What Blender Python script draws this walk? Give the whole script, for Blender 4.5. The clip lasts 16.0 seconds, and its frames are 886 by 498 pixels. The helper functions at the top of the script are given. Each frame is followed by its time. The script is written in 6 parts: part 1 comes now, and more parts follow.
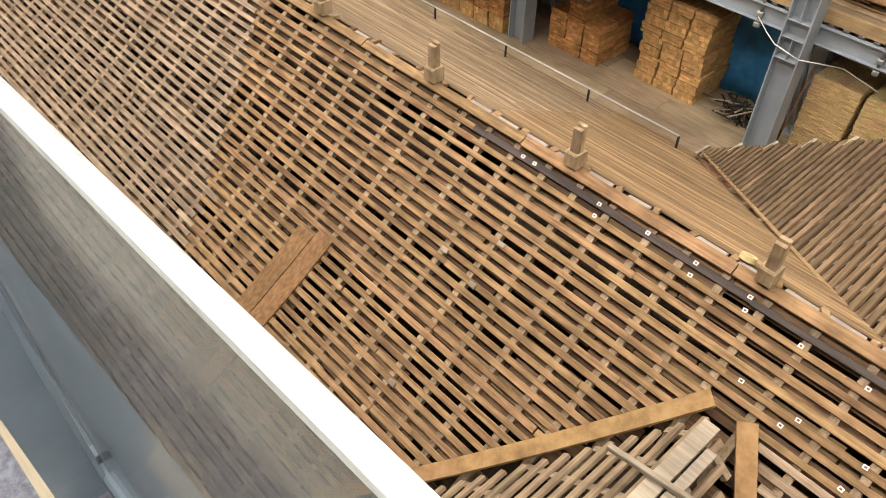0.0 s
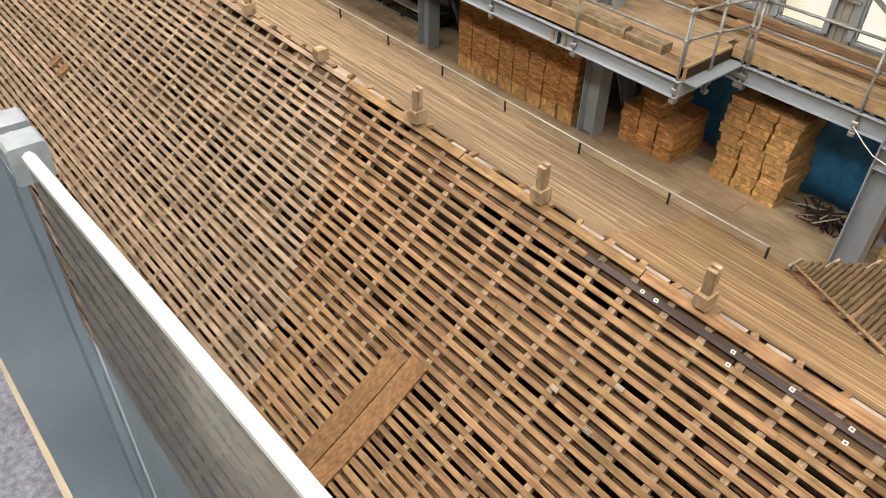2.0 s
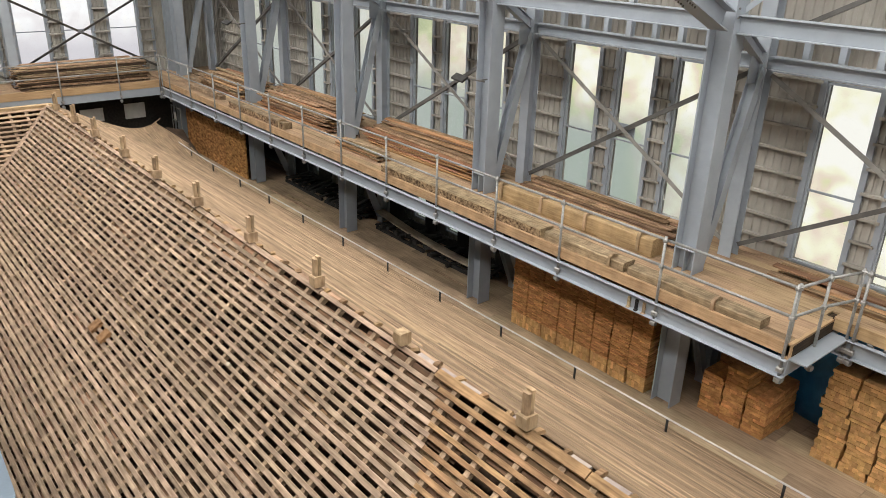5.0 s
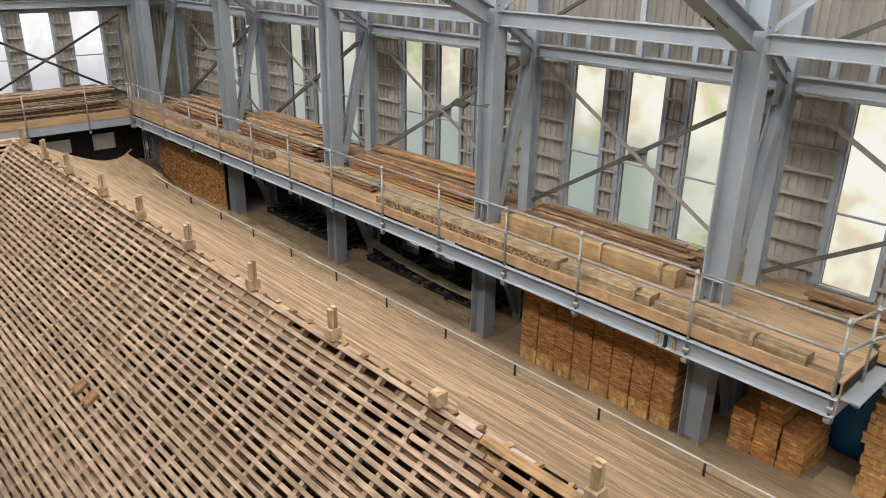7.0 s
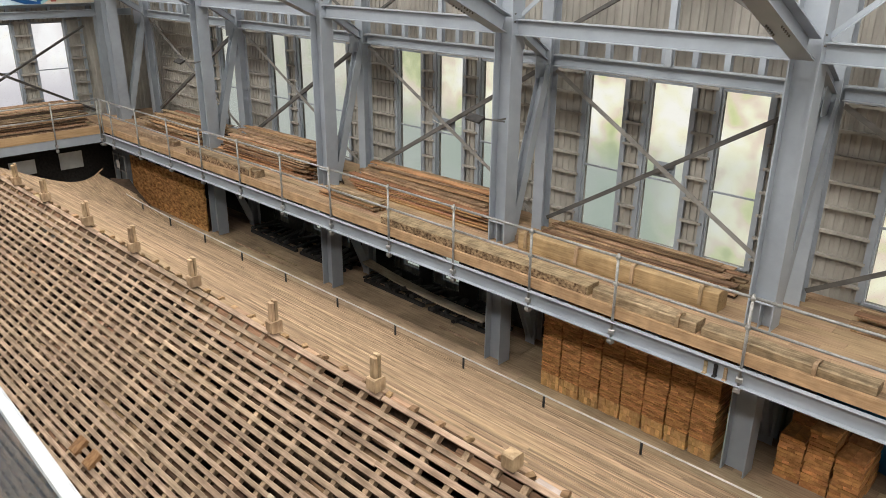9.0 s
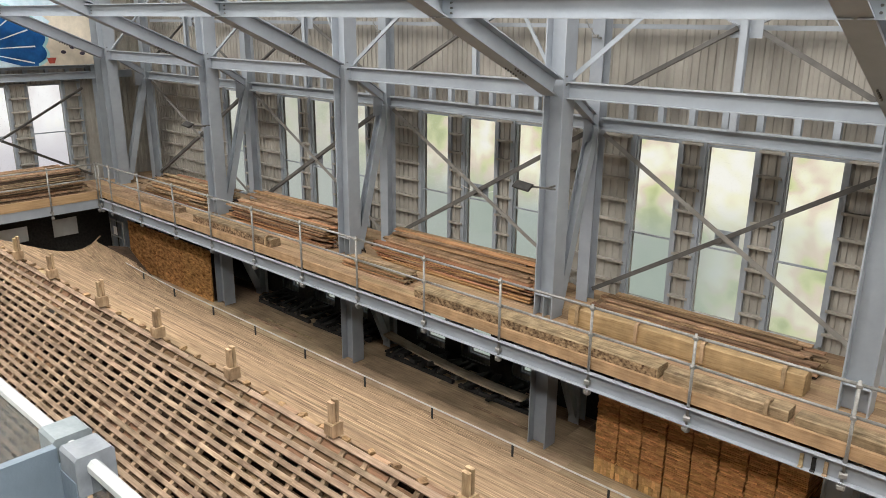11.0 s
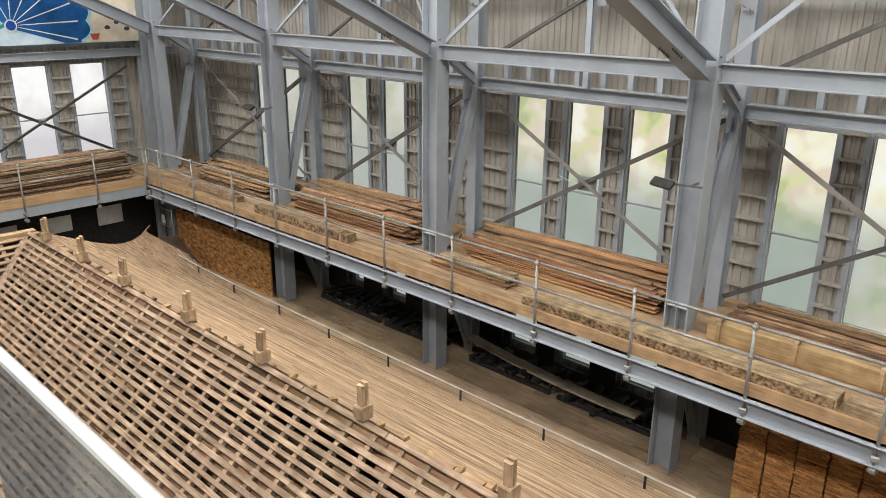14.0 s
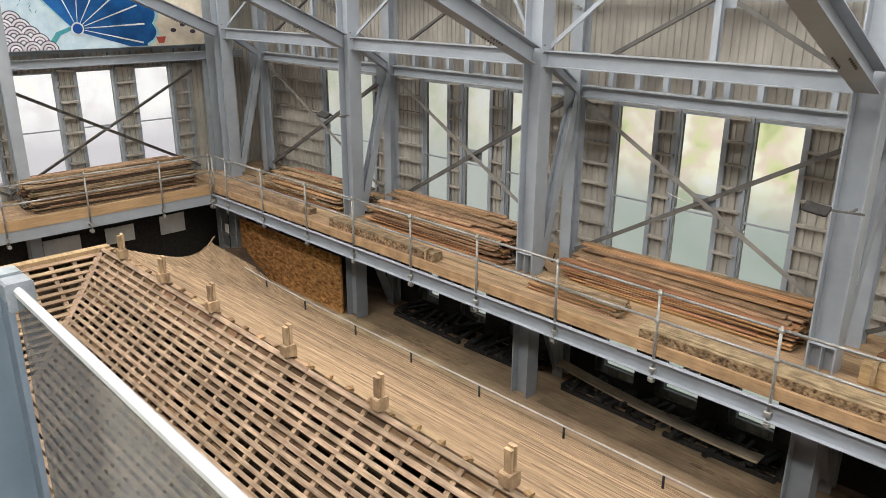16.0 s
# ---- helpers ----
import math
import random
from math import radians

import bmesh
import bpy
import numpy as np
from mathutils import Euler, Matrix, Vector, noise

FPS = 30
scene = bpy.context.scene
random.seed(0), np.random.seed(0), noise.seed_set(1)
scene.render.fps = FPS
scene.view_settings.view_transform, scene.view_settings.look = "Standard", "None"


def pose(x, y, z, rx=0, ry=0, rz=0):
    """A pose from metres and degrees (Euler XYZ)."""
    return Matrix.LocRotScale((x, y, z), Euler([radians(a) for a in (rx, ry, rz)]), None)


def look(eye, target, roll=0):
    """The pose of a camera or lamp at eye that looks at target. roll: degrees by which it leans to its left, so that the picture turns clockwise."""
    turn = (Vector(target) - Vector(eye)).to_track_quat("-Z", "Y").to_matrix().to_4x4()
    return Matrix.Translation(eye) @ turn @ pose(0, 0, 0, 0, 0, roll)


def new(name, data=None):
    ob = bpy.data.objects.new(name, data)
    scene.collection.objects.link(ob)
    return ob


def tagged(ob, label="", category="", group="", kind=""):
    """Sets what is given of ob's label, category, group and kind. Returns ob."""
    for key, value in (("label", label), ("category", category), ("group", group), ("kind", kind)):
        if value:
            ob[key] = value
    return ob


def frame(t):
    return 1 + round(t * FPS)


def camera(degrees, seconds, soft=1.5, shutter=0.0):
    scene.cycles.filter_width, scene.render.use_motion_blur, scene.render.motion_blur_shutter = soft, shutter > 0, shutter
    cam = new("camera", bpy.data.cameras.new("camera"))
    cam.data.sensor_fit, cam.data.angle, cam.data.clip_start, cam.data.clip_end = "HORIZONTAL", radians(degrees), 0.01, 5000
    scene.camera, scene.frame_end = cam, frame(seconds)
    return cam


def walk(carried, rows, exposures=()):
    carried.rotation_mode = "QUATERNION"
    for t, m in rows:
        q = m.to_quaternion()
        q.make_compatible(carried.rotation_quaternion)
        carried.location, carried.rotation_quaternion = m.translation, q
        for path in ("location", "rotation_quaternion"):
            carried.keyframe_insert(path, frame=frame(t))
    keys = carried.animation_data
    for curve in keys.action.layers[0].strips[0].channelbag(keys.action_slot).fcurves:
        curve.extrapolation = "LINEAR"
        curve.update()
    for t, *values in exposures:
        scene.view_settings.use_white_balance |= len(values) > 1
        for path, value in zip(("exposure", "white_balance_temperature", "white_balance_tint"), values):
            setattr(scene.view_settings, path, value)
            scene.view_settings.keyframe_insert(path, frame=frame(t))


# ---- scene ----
cam = camera(61.0, 16.0, soft=0.55)
PATH = [
    (0, (0.241, 0.294, 1.043), (-0.808, 1.279, -0.346), 1.3),
    (0.5, (-0.109, 0.290, 1.059), (-1.177, 1.254, -0.33), 1.2),
    (1, (-0.394, 0.234, 1.105), (-1.477, 1.186, -0.281), 1.3),
    (1.5, (-0.674, 0.173, 1.173), (-1.776, 1.121, -0.2), 1.3),
    (2, (-0.981, 0.207, 1.222), (-2.148, 1.217, -0.05), 1.6),
    (2.5, (-1.267, 0.228, 1.242), (-2.488, 1.280, 0.057), 1.6),
    (3, (-1.593, 0.207, 1.262), (-2.857, 1.299, 0.161), 1.6),
    (3.5, (-1.933, 0.213, 1.286), (-3.231, 1.337, 0.259), 1.6),
    (4, (-2.28, 0.228, 1.278), (-3.619, 1.377, 0.336), 1.9),
    (4.5, (-2.639, 0.264, 1.269), (-4.026, 1.437, 0.433), 1.8),
    (5, (-2.973, 0.332, 1.276), (-4.381, 1.522, 0.5), 1.7),
    (5.2, (-3.099, 0.351, 1.276), (-4.505, 1.548, 0.507), 1.8),
    (7.5, (-4.549, 0.362, 1.267), (-5.896, 1.649, 0.539), 0.8),
    (8, (-4.903, 0.347, 1.262), (-6.229, 1.656, 0.536), 0.9),
    (8.2, (-5.059, 0.339, 1.259), (-6.376, 1.657, 0.532), 0.8),
    (10.3, (-6.911, 0.268, 1.213), (-8.186, 1.662, 0.557), 0.6),
    (10.5, (-7.075, 0.268, 1.213), (-8.356, 1.671, 0.589), 0.6),
    (11, (-7.442, 0.284, 1.221), (-8.728, 1.702, 0.641), 0.5),
    (11.5, (-7.803, 0.3, 1.227), (-9.085, 1.725, 0.658), 0.4),
    (12, (-8.184, 0.315, 1.235), (-9.463, 1.745, 0.67), 0.4),
    (12.5, (-8.575, 0.324, 1.229), (-9.849, 1.758, 0.664), 0.4),
    (13, (-9.0, 0.304, 1.213), (-10.27, 1.732, 0.624), 0.4),
    (13.5, (-9.465, 0.304, 1.2), (-10.741, 1.713, 0.578), 0.4),
    (14, (-9.951, 0.315, 1.199), (-11.244, 1.698, 0.555), 0.4),
    (14.5, (-10.416, 0.314, 1.213), (-11.728, 1.678, 0.564), 0.3),
    (15, (-10.841, 0.309, 1.224), (-12.174, 1.653, 0.578), 0.3),
    (15.5, (-11.285, 0.3, 1.23), (-12.627, 1.636, 0.585), 0.2),
    (16, (-11.731, 0.299, 1.216), (-13.083, 1.624, 0.572), 0.3),
]
walk(cam, [(t, look(eye, target, roll)) for t, eye, target, roll in PATH], [(0, 0.0, 6900, 10), (3, 0.0, 6900, 10), (5, -0.04, 6450, 10), (10.5, -0.11, 6500, 10), (16, -0.06, 6550, 10)])

# ---- light ----
world = bpy.data.worlds.new("sky")
scene.world = world
world.use_nodes = True
wn = world.node_tree.nodes
wl = world.node_tree.links
sky = wn.new("ShaderNodeTexSky")
sky.sky_type, sky.sun_disc = "NISHITA", False
sky.sun_elevation, sky.sun_rotation = radians(48), radians(200)
wl.new(sky.outputs[0], wn["Background"].inputs[0])
wn["Background"].inputs[1].default_value = 0.10

sun = new("sun", bpy.data.lights.new("sun", "SUN"))
sun.data.energy, sun.data.angle, sun.data.color = 1.0, radians(12), (1.0, 0.96, 0.9)
sun.matrix_world = look((0, 0, 0), (0.35, 0.6, -1.0))


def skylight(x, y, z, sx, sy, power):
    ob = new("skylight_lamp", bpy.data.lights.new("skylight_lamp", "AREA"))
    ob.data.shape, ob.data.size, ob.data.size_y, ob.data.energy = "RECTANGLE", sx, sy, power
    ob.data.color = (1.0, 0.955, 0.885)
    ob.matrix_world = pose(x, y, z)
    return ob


# Area lamps for the inferred light from above; number and places are assumed.
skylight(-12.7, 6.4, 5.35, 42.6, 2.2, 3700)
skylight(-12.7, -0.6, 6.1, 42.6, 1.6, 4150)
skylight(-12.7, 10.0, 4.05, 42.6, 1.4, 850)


# ---- materials ----
def material(name, colors, scale=(8, 8, 8), detail=6, rough=0.7, metal=0.0, bump=0.15, bump_scale=60.0, vary=0.25, stain=0.25, stain_scale=1.3,
             hue=0.02, spec=0.3):
    """Two-scale procedural surface: stretched grain between two colours, broad stains, and a shift from piece to piece."""
    m = bpy.data.materials.new(name)
    m.use_nodes = True
    n, l = m.node_tree.nodes, m.node_tree.links
    b = n["Principled BSDF"]
    tc = n.new("ShaderNodeTexCoord")
    info = n.new("ShaderNodeObjectInfo")
    geo = n.new("ShaderNodeNewGeometry")
    add = n.new("ShaderNodeMath")
    add.operation = "ADD"
    l.new(info.outputs["Random"], add.inputs[0])
    l.new(geo.outputs["Random Per Island"], add.inputs[1])
    frac = n.new("ShaderNodeMath")
    frac.operation = "FRACT"
    l.new(add.outputs[0], frac.inputs[0])
    off = n.new("ShaderNodeVectorMath")
    off.operation = "MULTIPLY_ADD"
    comb = n.new("ShaderNodeCombineXYZ")
    for k in range(3):
        l.new(frac.outputs[0], comb.inputs[k])
    l.new(comb.outputs[0], off.inputs[0])
    off.inputs[1].default_value = (13.1, 7.7, 9.3)
    l.new(tc.outputs["Object"], off.inputs[2])
    mp = n.new("ShaderNodeMapping")
    mp.inputs["Scale"].default_value = scale
    l.new(off.outputs[0], mp.inputs[0])
    grain = n.new("ShaderNodeTexNoise")
    grain.inputs["Scale"].default_value, grain.inputs["Detail"].default_value, grain.inputs["Roughness"].default_value = 1.0, detail, 0.65
    l.new(mp.outputs[0], grain.inputs["Vector"])
    ramp = n.new("ShaderNodeValToRGB")
    ramp.color_ramp.elements[0].color, ramp.color_ramp.elements[1].color = (*colors[0], 1), (*colors[1], 1)
    ramp.color_ramp.elements[0].position, ramp.color_ramp.elements[1].position = 0.3, 0.72
    l.new(grain.outputs["Fac"], ramp.inputs[0])
    spots = n.new("ShaderNodeTexNoise")
    spots.inputs["Scale"].default_value, spots.inputs["Detail"].default_value = stain_scale, 5
    l.new(off.outputs[0], spots.inputs["Vector"])
    sm = n.new("ShaderNodeMapRange")
    sm.inputs[1].default_value, sm.inputs[2].default_value = 0.35, 0.7
    sm.inputs[3].default_value, sm.inputs[4].default_value = 1.0 - stain, 1.0 + stain * 0.4
    l.new(spots.outputs["Fac"], sm.inputs[0])
    vr = n.new("ShaderNodeMapRange")
    vr.inputs[3].default_value, vr.inputs[4].default_value = 1.0 - vary, 1.0 + vary
    l.new(frac.outputs[0], vr.inputs[0])
    mul = n.new("ShaderNodeMath")
    mul.operation = "MULTIPLY"
    l.new(sm.outputs[0], mul.inputs[0])
    l.new(vr.outputs[0], mul.inputs[1])
    hv = n.new("ShaderNodeHueSaturation")
    l.new(ramp.outputs[0], hv.inputs["Color"])
    l.new(mul.outputs[0], hv.inputs["Value"])
    hr = n.new("ShaderNodeMapRange")
    hr.inputs[3].default_value, hr.inputs[4].default_value = 0.5 - hue, 0.5 + hue
    fr2 = n.new("ShaderNodeMath")
    fr2.operation = "MULTIPLY"
    fr2.inputs[1].default_value = 7.31
    l.new(frac.outputs[0], fr2.inputs[0])
    fr3 = n.new("ShaderNodeMath")
    fr3.operation = "FRACT"
    l.new(fr2.outputs[0], fr3.inputs[0])
    l.new(fr3.outputs[0], hr.inputs[0])
    l.new(hr.outputs[0], hv.inputs["Hue"])
    l.new(hv.outputs[0], b.inputs["Base Color"])
    b.inputs["Roughness"].default_value, b.inputs["Metallic"].default_value = rough, metal
    b.inputs["Specular IOR Level"].default_value = spec
    if bump:
        fine = n.new("ShaderNodeTexNoise")
        fine.inputs["Scale"].default_value, fine.inputs["Detail"].default_value = bump_scale, 4
        l.new(mp.outputs[0] if bump_scale < 5 else tc.outputs["Object"], fine.inputs["Vector"])
        bp = n.new("ShaderNodeBump")
        bp.inputs["Strength"].default_value, bp.inputs["Distance"].default_value = bump, 0.01
        l.new(fine.outputs["Fac"], bp.inputs["Height"])
        l.new(bp.outputs[0], b.inputs["Normal"])
    return m


ALONG_X, ALONG_Y = (1.6, 26, 26), (26, 1.6, 26)
LATTICE = material("weathered_batten", ((0.17, 0.115, 0.076), (0.42, 0.312, 0.226)), ALONG_X, rough=0.88, vary=0.16, stain=0.36, stain_scale=3.2, bump=0.25, bump_scale=2.0, hue=0.006)
LATTICE_Y = material("weathered_cross_batten", ((0.19, 0.128, 0.08), (0.435, 0.318, 0.212)), ALONG_Y, rough=0.88, vary=0.18, stain=0.36, stain_scale=3.2, bump=0.25, bump_scale=2.0, hue=0.006)
# Warmer, darker copy of the batten wood: shade on the right part, in colour.
LATTICE_WARM_SHADE = material("shaded_warm_batten", ((0.155, 0.087, 0.042), (0.395, 0.245, 0.128)), ALONG_X, rough=0.88, vary=0.17, stain=0.38, stain_scale=3.2, bump=0.25, bump_scale=2.0, hue=0.006)
UNDER = material("old_brown_board", ((0.095, 0.055, 0.03), (0.28, 0.172, 0.10)), ALONG_X, rough=0.9, vary=0.5, stain=0.4, hue=0.012)
STRIP_DARK = material("old_slope_strip_wood", ((0.17, 0.099, 0.047), (0.42, 0.278, 0.15)), ALONG_X, rough=0.85, vary=0.28, stain=0.35, stain_scale=0.5, bump=0.3, bump_scale=2.0, hue=0.006)
STRIP = material("slope_strip_wood", ((0.155, 0.10, 0.058), (0.395, 0.282, 0.178)), ALONG_X, rough=0.8, vary=0.32, stain=0.3, stain_scale=0.35, bump=0.25, bump_scale=2.0, hue=0.006)
VALLEY = material("valley_board_wood", ((0.22, 0.12, 0.05), (0.40, 0.245, 0.115)), (7, 7, 7), rough=0.8, vary=0.1, stain=0.3, stain_scale=2, hue=0.006)
PIPE = material("pale_pipe_paint", ((0.42, 0.395, 0.36), (0.58, 0.555, 0.52)), (20, 20, 20), rough=0.4, vary=0.05, stain=0.15)
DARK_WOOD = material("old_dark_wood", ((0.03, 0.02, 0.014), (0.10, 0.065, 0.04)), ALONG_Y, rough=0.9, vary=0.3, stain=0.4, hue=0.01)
BLACK_WOOD = material("charred_batten", ((0.045, 0.034, 0.03), (0.11, 0.088, 0.078)), ALONG_X, rough=0.8, vary=0.1)
RIDGE_WOOD = material("ridge_beam_wood", ((0.22, 0.14, 0.075), (0.46, 0.33, 0.20)), ALONG_X, rough=0.85, vary=0.18, stain=0.35)
FILLER = material("grey_ridge_inlay", ((0.27, 0.22, 0.20), (0.43, 0.365, 0.335)), ALONG_X, rough=0.85, vary=0.12, stain=0.3, stain_scale=4)
GREY_WOOD = material("pale_old_board", ((0.25, 0.198, 0.15), (0.45, 0.38, 0.30)), ALONG_X, rough=0.85, vary=0.15, stain=0.35)
NEW_WOOD = material("fresh_timber", ((0.30, 0.195, 0.10), (0.51, 0.36, 0.20)), ALONG_X, rough=0.7, vary=0.12, stain=0.28, stain_scale=3.5, hue=0.008)
NEW_WOOD_Y = material("fresh_timber_cross", ((0.36, 0.24, 0.125), (0.54, 0.38, 0.21)), ALONG_Y, rough=0.65, vary=0.12, stain=0.12, hue=0.008)
OLD_BEAM = material("worn_beam_wood", ((0.20, 0.135, 0.08), (0.46, 0.345, 0.225)), (2.0, 30, 30), rough=0.85, vary=0.18, stain=0.4, stain_scale=5, bump=0.4, bump_scale=2.0)
WORM = material("worm_eaten_wood", ((0.085, 0.045, 0.024), (0.50, 0.355, 0.215)), (13, 13, 17), detail=1.5, rough=0.95, vary=0.15, stain=0.4, stain_scale=4, bump=0.9, bump_scale=22, hue=0.006)
BOARD_BROWN = material("salvaged_board", ((0.17, 0.085, 0.04), (0.47, 0.28, 0.155)), ALONG_X, rough=0.85, vary=0.4, stain=0.3, hue=0.015)
BOARD_RED = material("reddish_board", ((0.26, 0.125, 0.055), (0.52, 0.30, 0.155)), ALONG_X, rough=0.8, vary=0.3, stain=0.25, hue=0.012)
DUSTY_BOARD = material("dusty_board", ((0.17, 0.102, 0.057), (0.46, 0.31, 0.19)), ALONG_X, rough=0.9, vary=0.35, stain=0.35, stain_scale=4, hue=0.008)
BROWN_Y = material("brown_cover_board", ((0.13, 0.066, 0.028), (0.30, 0.17, 0.08)), ALONG_Y, rough=0.8, vary=0.12, stain=0.25, hue=0.006)
POST_WOOD = material("pale_post_wood", ((0.26, 0.175, 0.10), (0.50, 0.37, 0.235)), (14, 14, 3), rough=0.85, vary=0.15, stain=0.35, stain_scale=5, hue=0.006)
GABLE_BATTEN = material("dark_gable_batten", ((0.10, 0.062, 0.034), (0.27, 0.178, 0.105)), ALONG_Y, rough=0.85, vary=0.25, stain=0.3, hue=0.006)
DECK = material("deck_plank", ((0.26, 0.17, 0.10), (0.48, 0.34, 0.21)), ALONG_X, rough=0.75, vary=0.14, stain=0.25, hue=0.008)
DECK_LOW = material("grey_deck_plank", ((0.25, 0.178, 0.112), (0.45, 0.34, 0.225)), ALONG_X, rough=0.7, vary=0.15, stain=0.3, hue=0.008)
BUNDLE = material("shingle_bundle", ((0.45, 0.25, 0.092), (0.78, 0.48, 0.215)), (9, 9, 14), rough=0.75, vary=0.2, stain=0.25, stain_scale=3, bump=0.3, bump_scale=80, hue=0.006)
BUNDLE_RED = material("bark_bundle", ((0.32, 0.14, 0.05), (0.68, 0.35, 0.135)), (8, 9, 14), rough=0.8, vary=0.25, stain=0.3, stain_scale=3, bump=0.4, bump_scale=60, hue=0.007)
OSB = material("flake_board", ((0.16, 0.062, 0.016), (0.72, 0.40, 0.15)), (5, 5, 12), detail=2, rough=0.75, vary=0.1, stain=0.3, stain_scale=6, bump=0.3, bump_scale=60, hue=0.006)
BUNDLE_PALE = material("pale_bundle", ((0.50, 0.33, 0.145), (0.80, 0.58, 0.31)), (20, 20, 60), rough=0.75, vary=0.12, stain=0.2, bump=0.3, bump_scale=80)
STEEL = material("grey_painted_steel", ((0.295, 0.33, 0.372), (0.335, 0.37, 0.413)), (3, 3, 3), rough=0.42, vary=0.05, stain=0.08, stain_scale=2.0, bump=0.05, bump_scale=90, hue=0.004, spec=0.5)
DARK_STEEL = material("brace_steel", ((0.088, 0.086, 0.082), (0.145, 0.14, 0.133)), (4, 4, 4), rough=0.5, vary=0.1, stain=0.2, bump=0.05, hue=0.004)
BRACE_PALE = material("pale_brace_steel", ((0.21, 0.205, 0.195), (0.30, 0.29, 0.275)), (4, 4, 4), rough=0.5, vary=0.1, stain=0.2, bump=0.05, hue=0.004)
GALV = material("galvanised_tube", ((0.26, 0.26, 0.25), (0.40, 0.40, 0.39)), (20, 20, 20), rough=0.5, metal=0.4, vary=0.08, stain=0.2, stain_scale=6, bump=0.05, hue=0.004)
CLAD = material("corrugated_cladding", ((0.335, 0.32, 0.285), (0.445, 0.425, 0.385)), (3, 3, 1), rough=0.6, vary=0.04, stain=0.22, stain_scale=0.8, bump=0.05, hue=0.004)
TARP = material("blue_tarp", ((0.026, 0.15, 0.36), (0.045, 0.23, 0.50)), (4, 4, 4), rough=0.45, vary=0.05, stain=0.3, stain_scale=2, bump=0.6, bump_scale=7, hue=0.005)
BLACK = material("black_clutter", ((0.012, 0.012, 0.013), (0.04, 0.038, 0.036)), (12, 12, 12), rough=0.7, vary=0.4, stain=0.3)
SPECKLE = material("speckled_grey_grating", ((0.06, 0.065, 0.09), (0.19, 0.20, 0.25)), (55, 55, 55), rough=0.6, vary=0.05, stain=0.25, stain_scale=6, bump=0.5, bump_scale=140, hue=0.004)
WHITE = material("white_panel", ((0.34, 0.36, 0.345), (0.44, 0.46, 0.445)), (3, 3, 3), rough=0.5, vary=0.03, stain=0.08)
WHITE_RAIL = material("white_rail_paint", ((0.44, 0.465, 0.49), (0.54, 0.565, 0.59)), (6, 6, 6), rough=0.2, vary=0.02, stain=0.06, spec=0.6)
RAIL_STEEL = material("blue_grey_rail_steel", ((0.115, 0.155, 0.205), (0.165, 0.21, 0.265)), (4, 4, 4), rough=0.4, vary=0.05, stain=0.15, stain_scale=5, bump=0.08, bump_scale=160, hue=0.004, spec=0.5)
CLAMP = material("light_clamp_paint", ((0.17, 0.20, 0.23), (0.27, 0.305, 0.34)), (30, 30, 30), rough=0.4, vary=0.04, stain=0.25, stain_scale=14, bump=0.1)
SHADE_CLOTH = material("pale_wall_panel", ((0.55, 0.57, 0.57), (0.68, 0.69, 0.68)), (3, 3, 3), rough=0.6, vary=0.06, stain=0.15)
PAPER_TAG = material("white_tag", ((0.70, 0.69, 0.66), (0.80, 0.79, 0.76)), (30, 30, 30), rough=0.8, vary=0.08, stain=0.1)
TAG_DOT = material("tag_print", ((0.20, 0.10, 0.07), (0.28, 0.15, 0.10)), (30, 30, 30), rough=0.8, vary=0.1)
BRASS = material("tape_yellow", ((0.52, 0.42, 0.20), (0.66, 0.55, 0.30)), (20, 20, 20), rough=0.5, vary=0.05)
LAMP_GLASS = material("floodlight_glass", ((0.10, 0.10, 0.10), (0.16, 0.16, 0.16)), (5, 5, 5), rough=0.2, vary=0.05)
MURAL_WHITE = material("mural_pale_blue", ((0.42, 0.60, 0.72), (0.62, 0.76, 0.84)), (5, 5, 5), rough=0.6, vary=0.03, stain=0.1)
MURAL_BLUE = material("mural_deep_blue", ((0.006, 0.06, 0.26), (0.012, 0.12, 0.42)), (5, 3, 3), rough=0.5, vary=0.05, stain=0.3, stain_scale=1.2)
MURAL_CREAM = material("mural_cream", ((0.66, 0.62, 0.50), (0.80, 0.75, 0.60)), (5, 5, 5), rough=0.6, vary=0.05)
MURAL_INK = material("mural_ink", ((0.03, 0.025, 0.05), (0.07, 0.06, 0.09)), (9, 9, 9), rough=0.6, vary=0.1)
MURAL_RED = material("mural_red", ((0.38, 0.07, 0.04), (0.50, 0.12, 0.07)), (9, 9, 9), rough=0.6, vary=0.1)
MURAL_TEAL = material("mural_teal", ((0.05, 0.30, 0.36), (0.10, 0.42, 0.46)), (6, 6, 6), rough=0.6, vary=0.08)
MURAL_VEIN = material("mural_white_vein", ((0.66, 0.76, 0.80), (0.80, 0.86, 0.88)), (9, 9, 9), rough=0.6, vary=0.04)
MURAL_PALE = material("mural_lilac_white", ((0.66, 0.66, 0.74), (0.78, 0.77, 0.82)), (6, 6, 6), rough=0.6, vary=0.06)
MURAL_LINE = material("mural_pale_line", ((0.32, 0.62, 0.68), (0.45, 0.76, 0.80)), (9, 9, 9), rough=0.6, vary=0.05)


def glass(name, rough, tint):
    m = bpy.data.materials.new(name)
    m.use_nodes = True
    b = m.node_tree.nodes["Principled BSDF"]
    b.inputs["Base Color"].default_value = (*tint, 1)
    b.inputs["Transmission Weight"].default_value, b.inputs["Roughness"].default_value, b.inputs["IOR"].default_value = 1.0, rough, 1.12
    return m


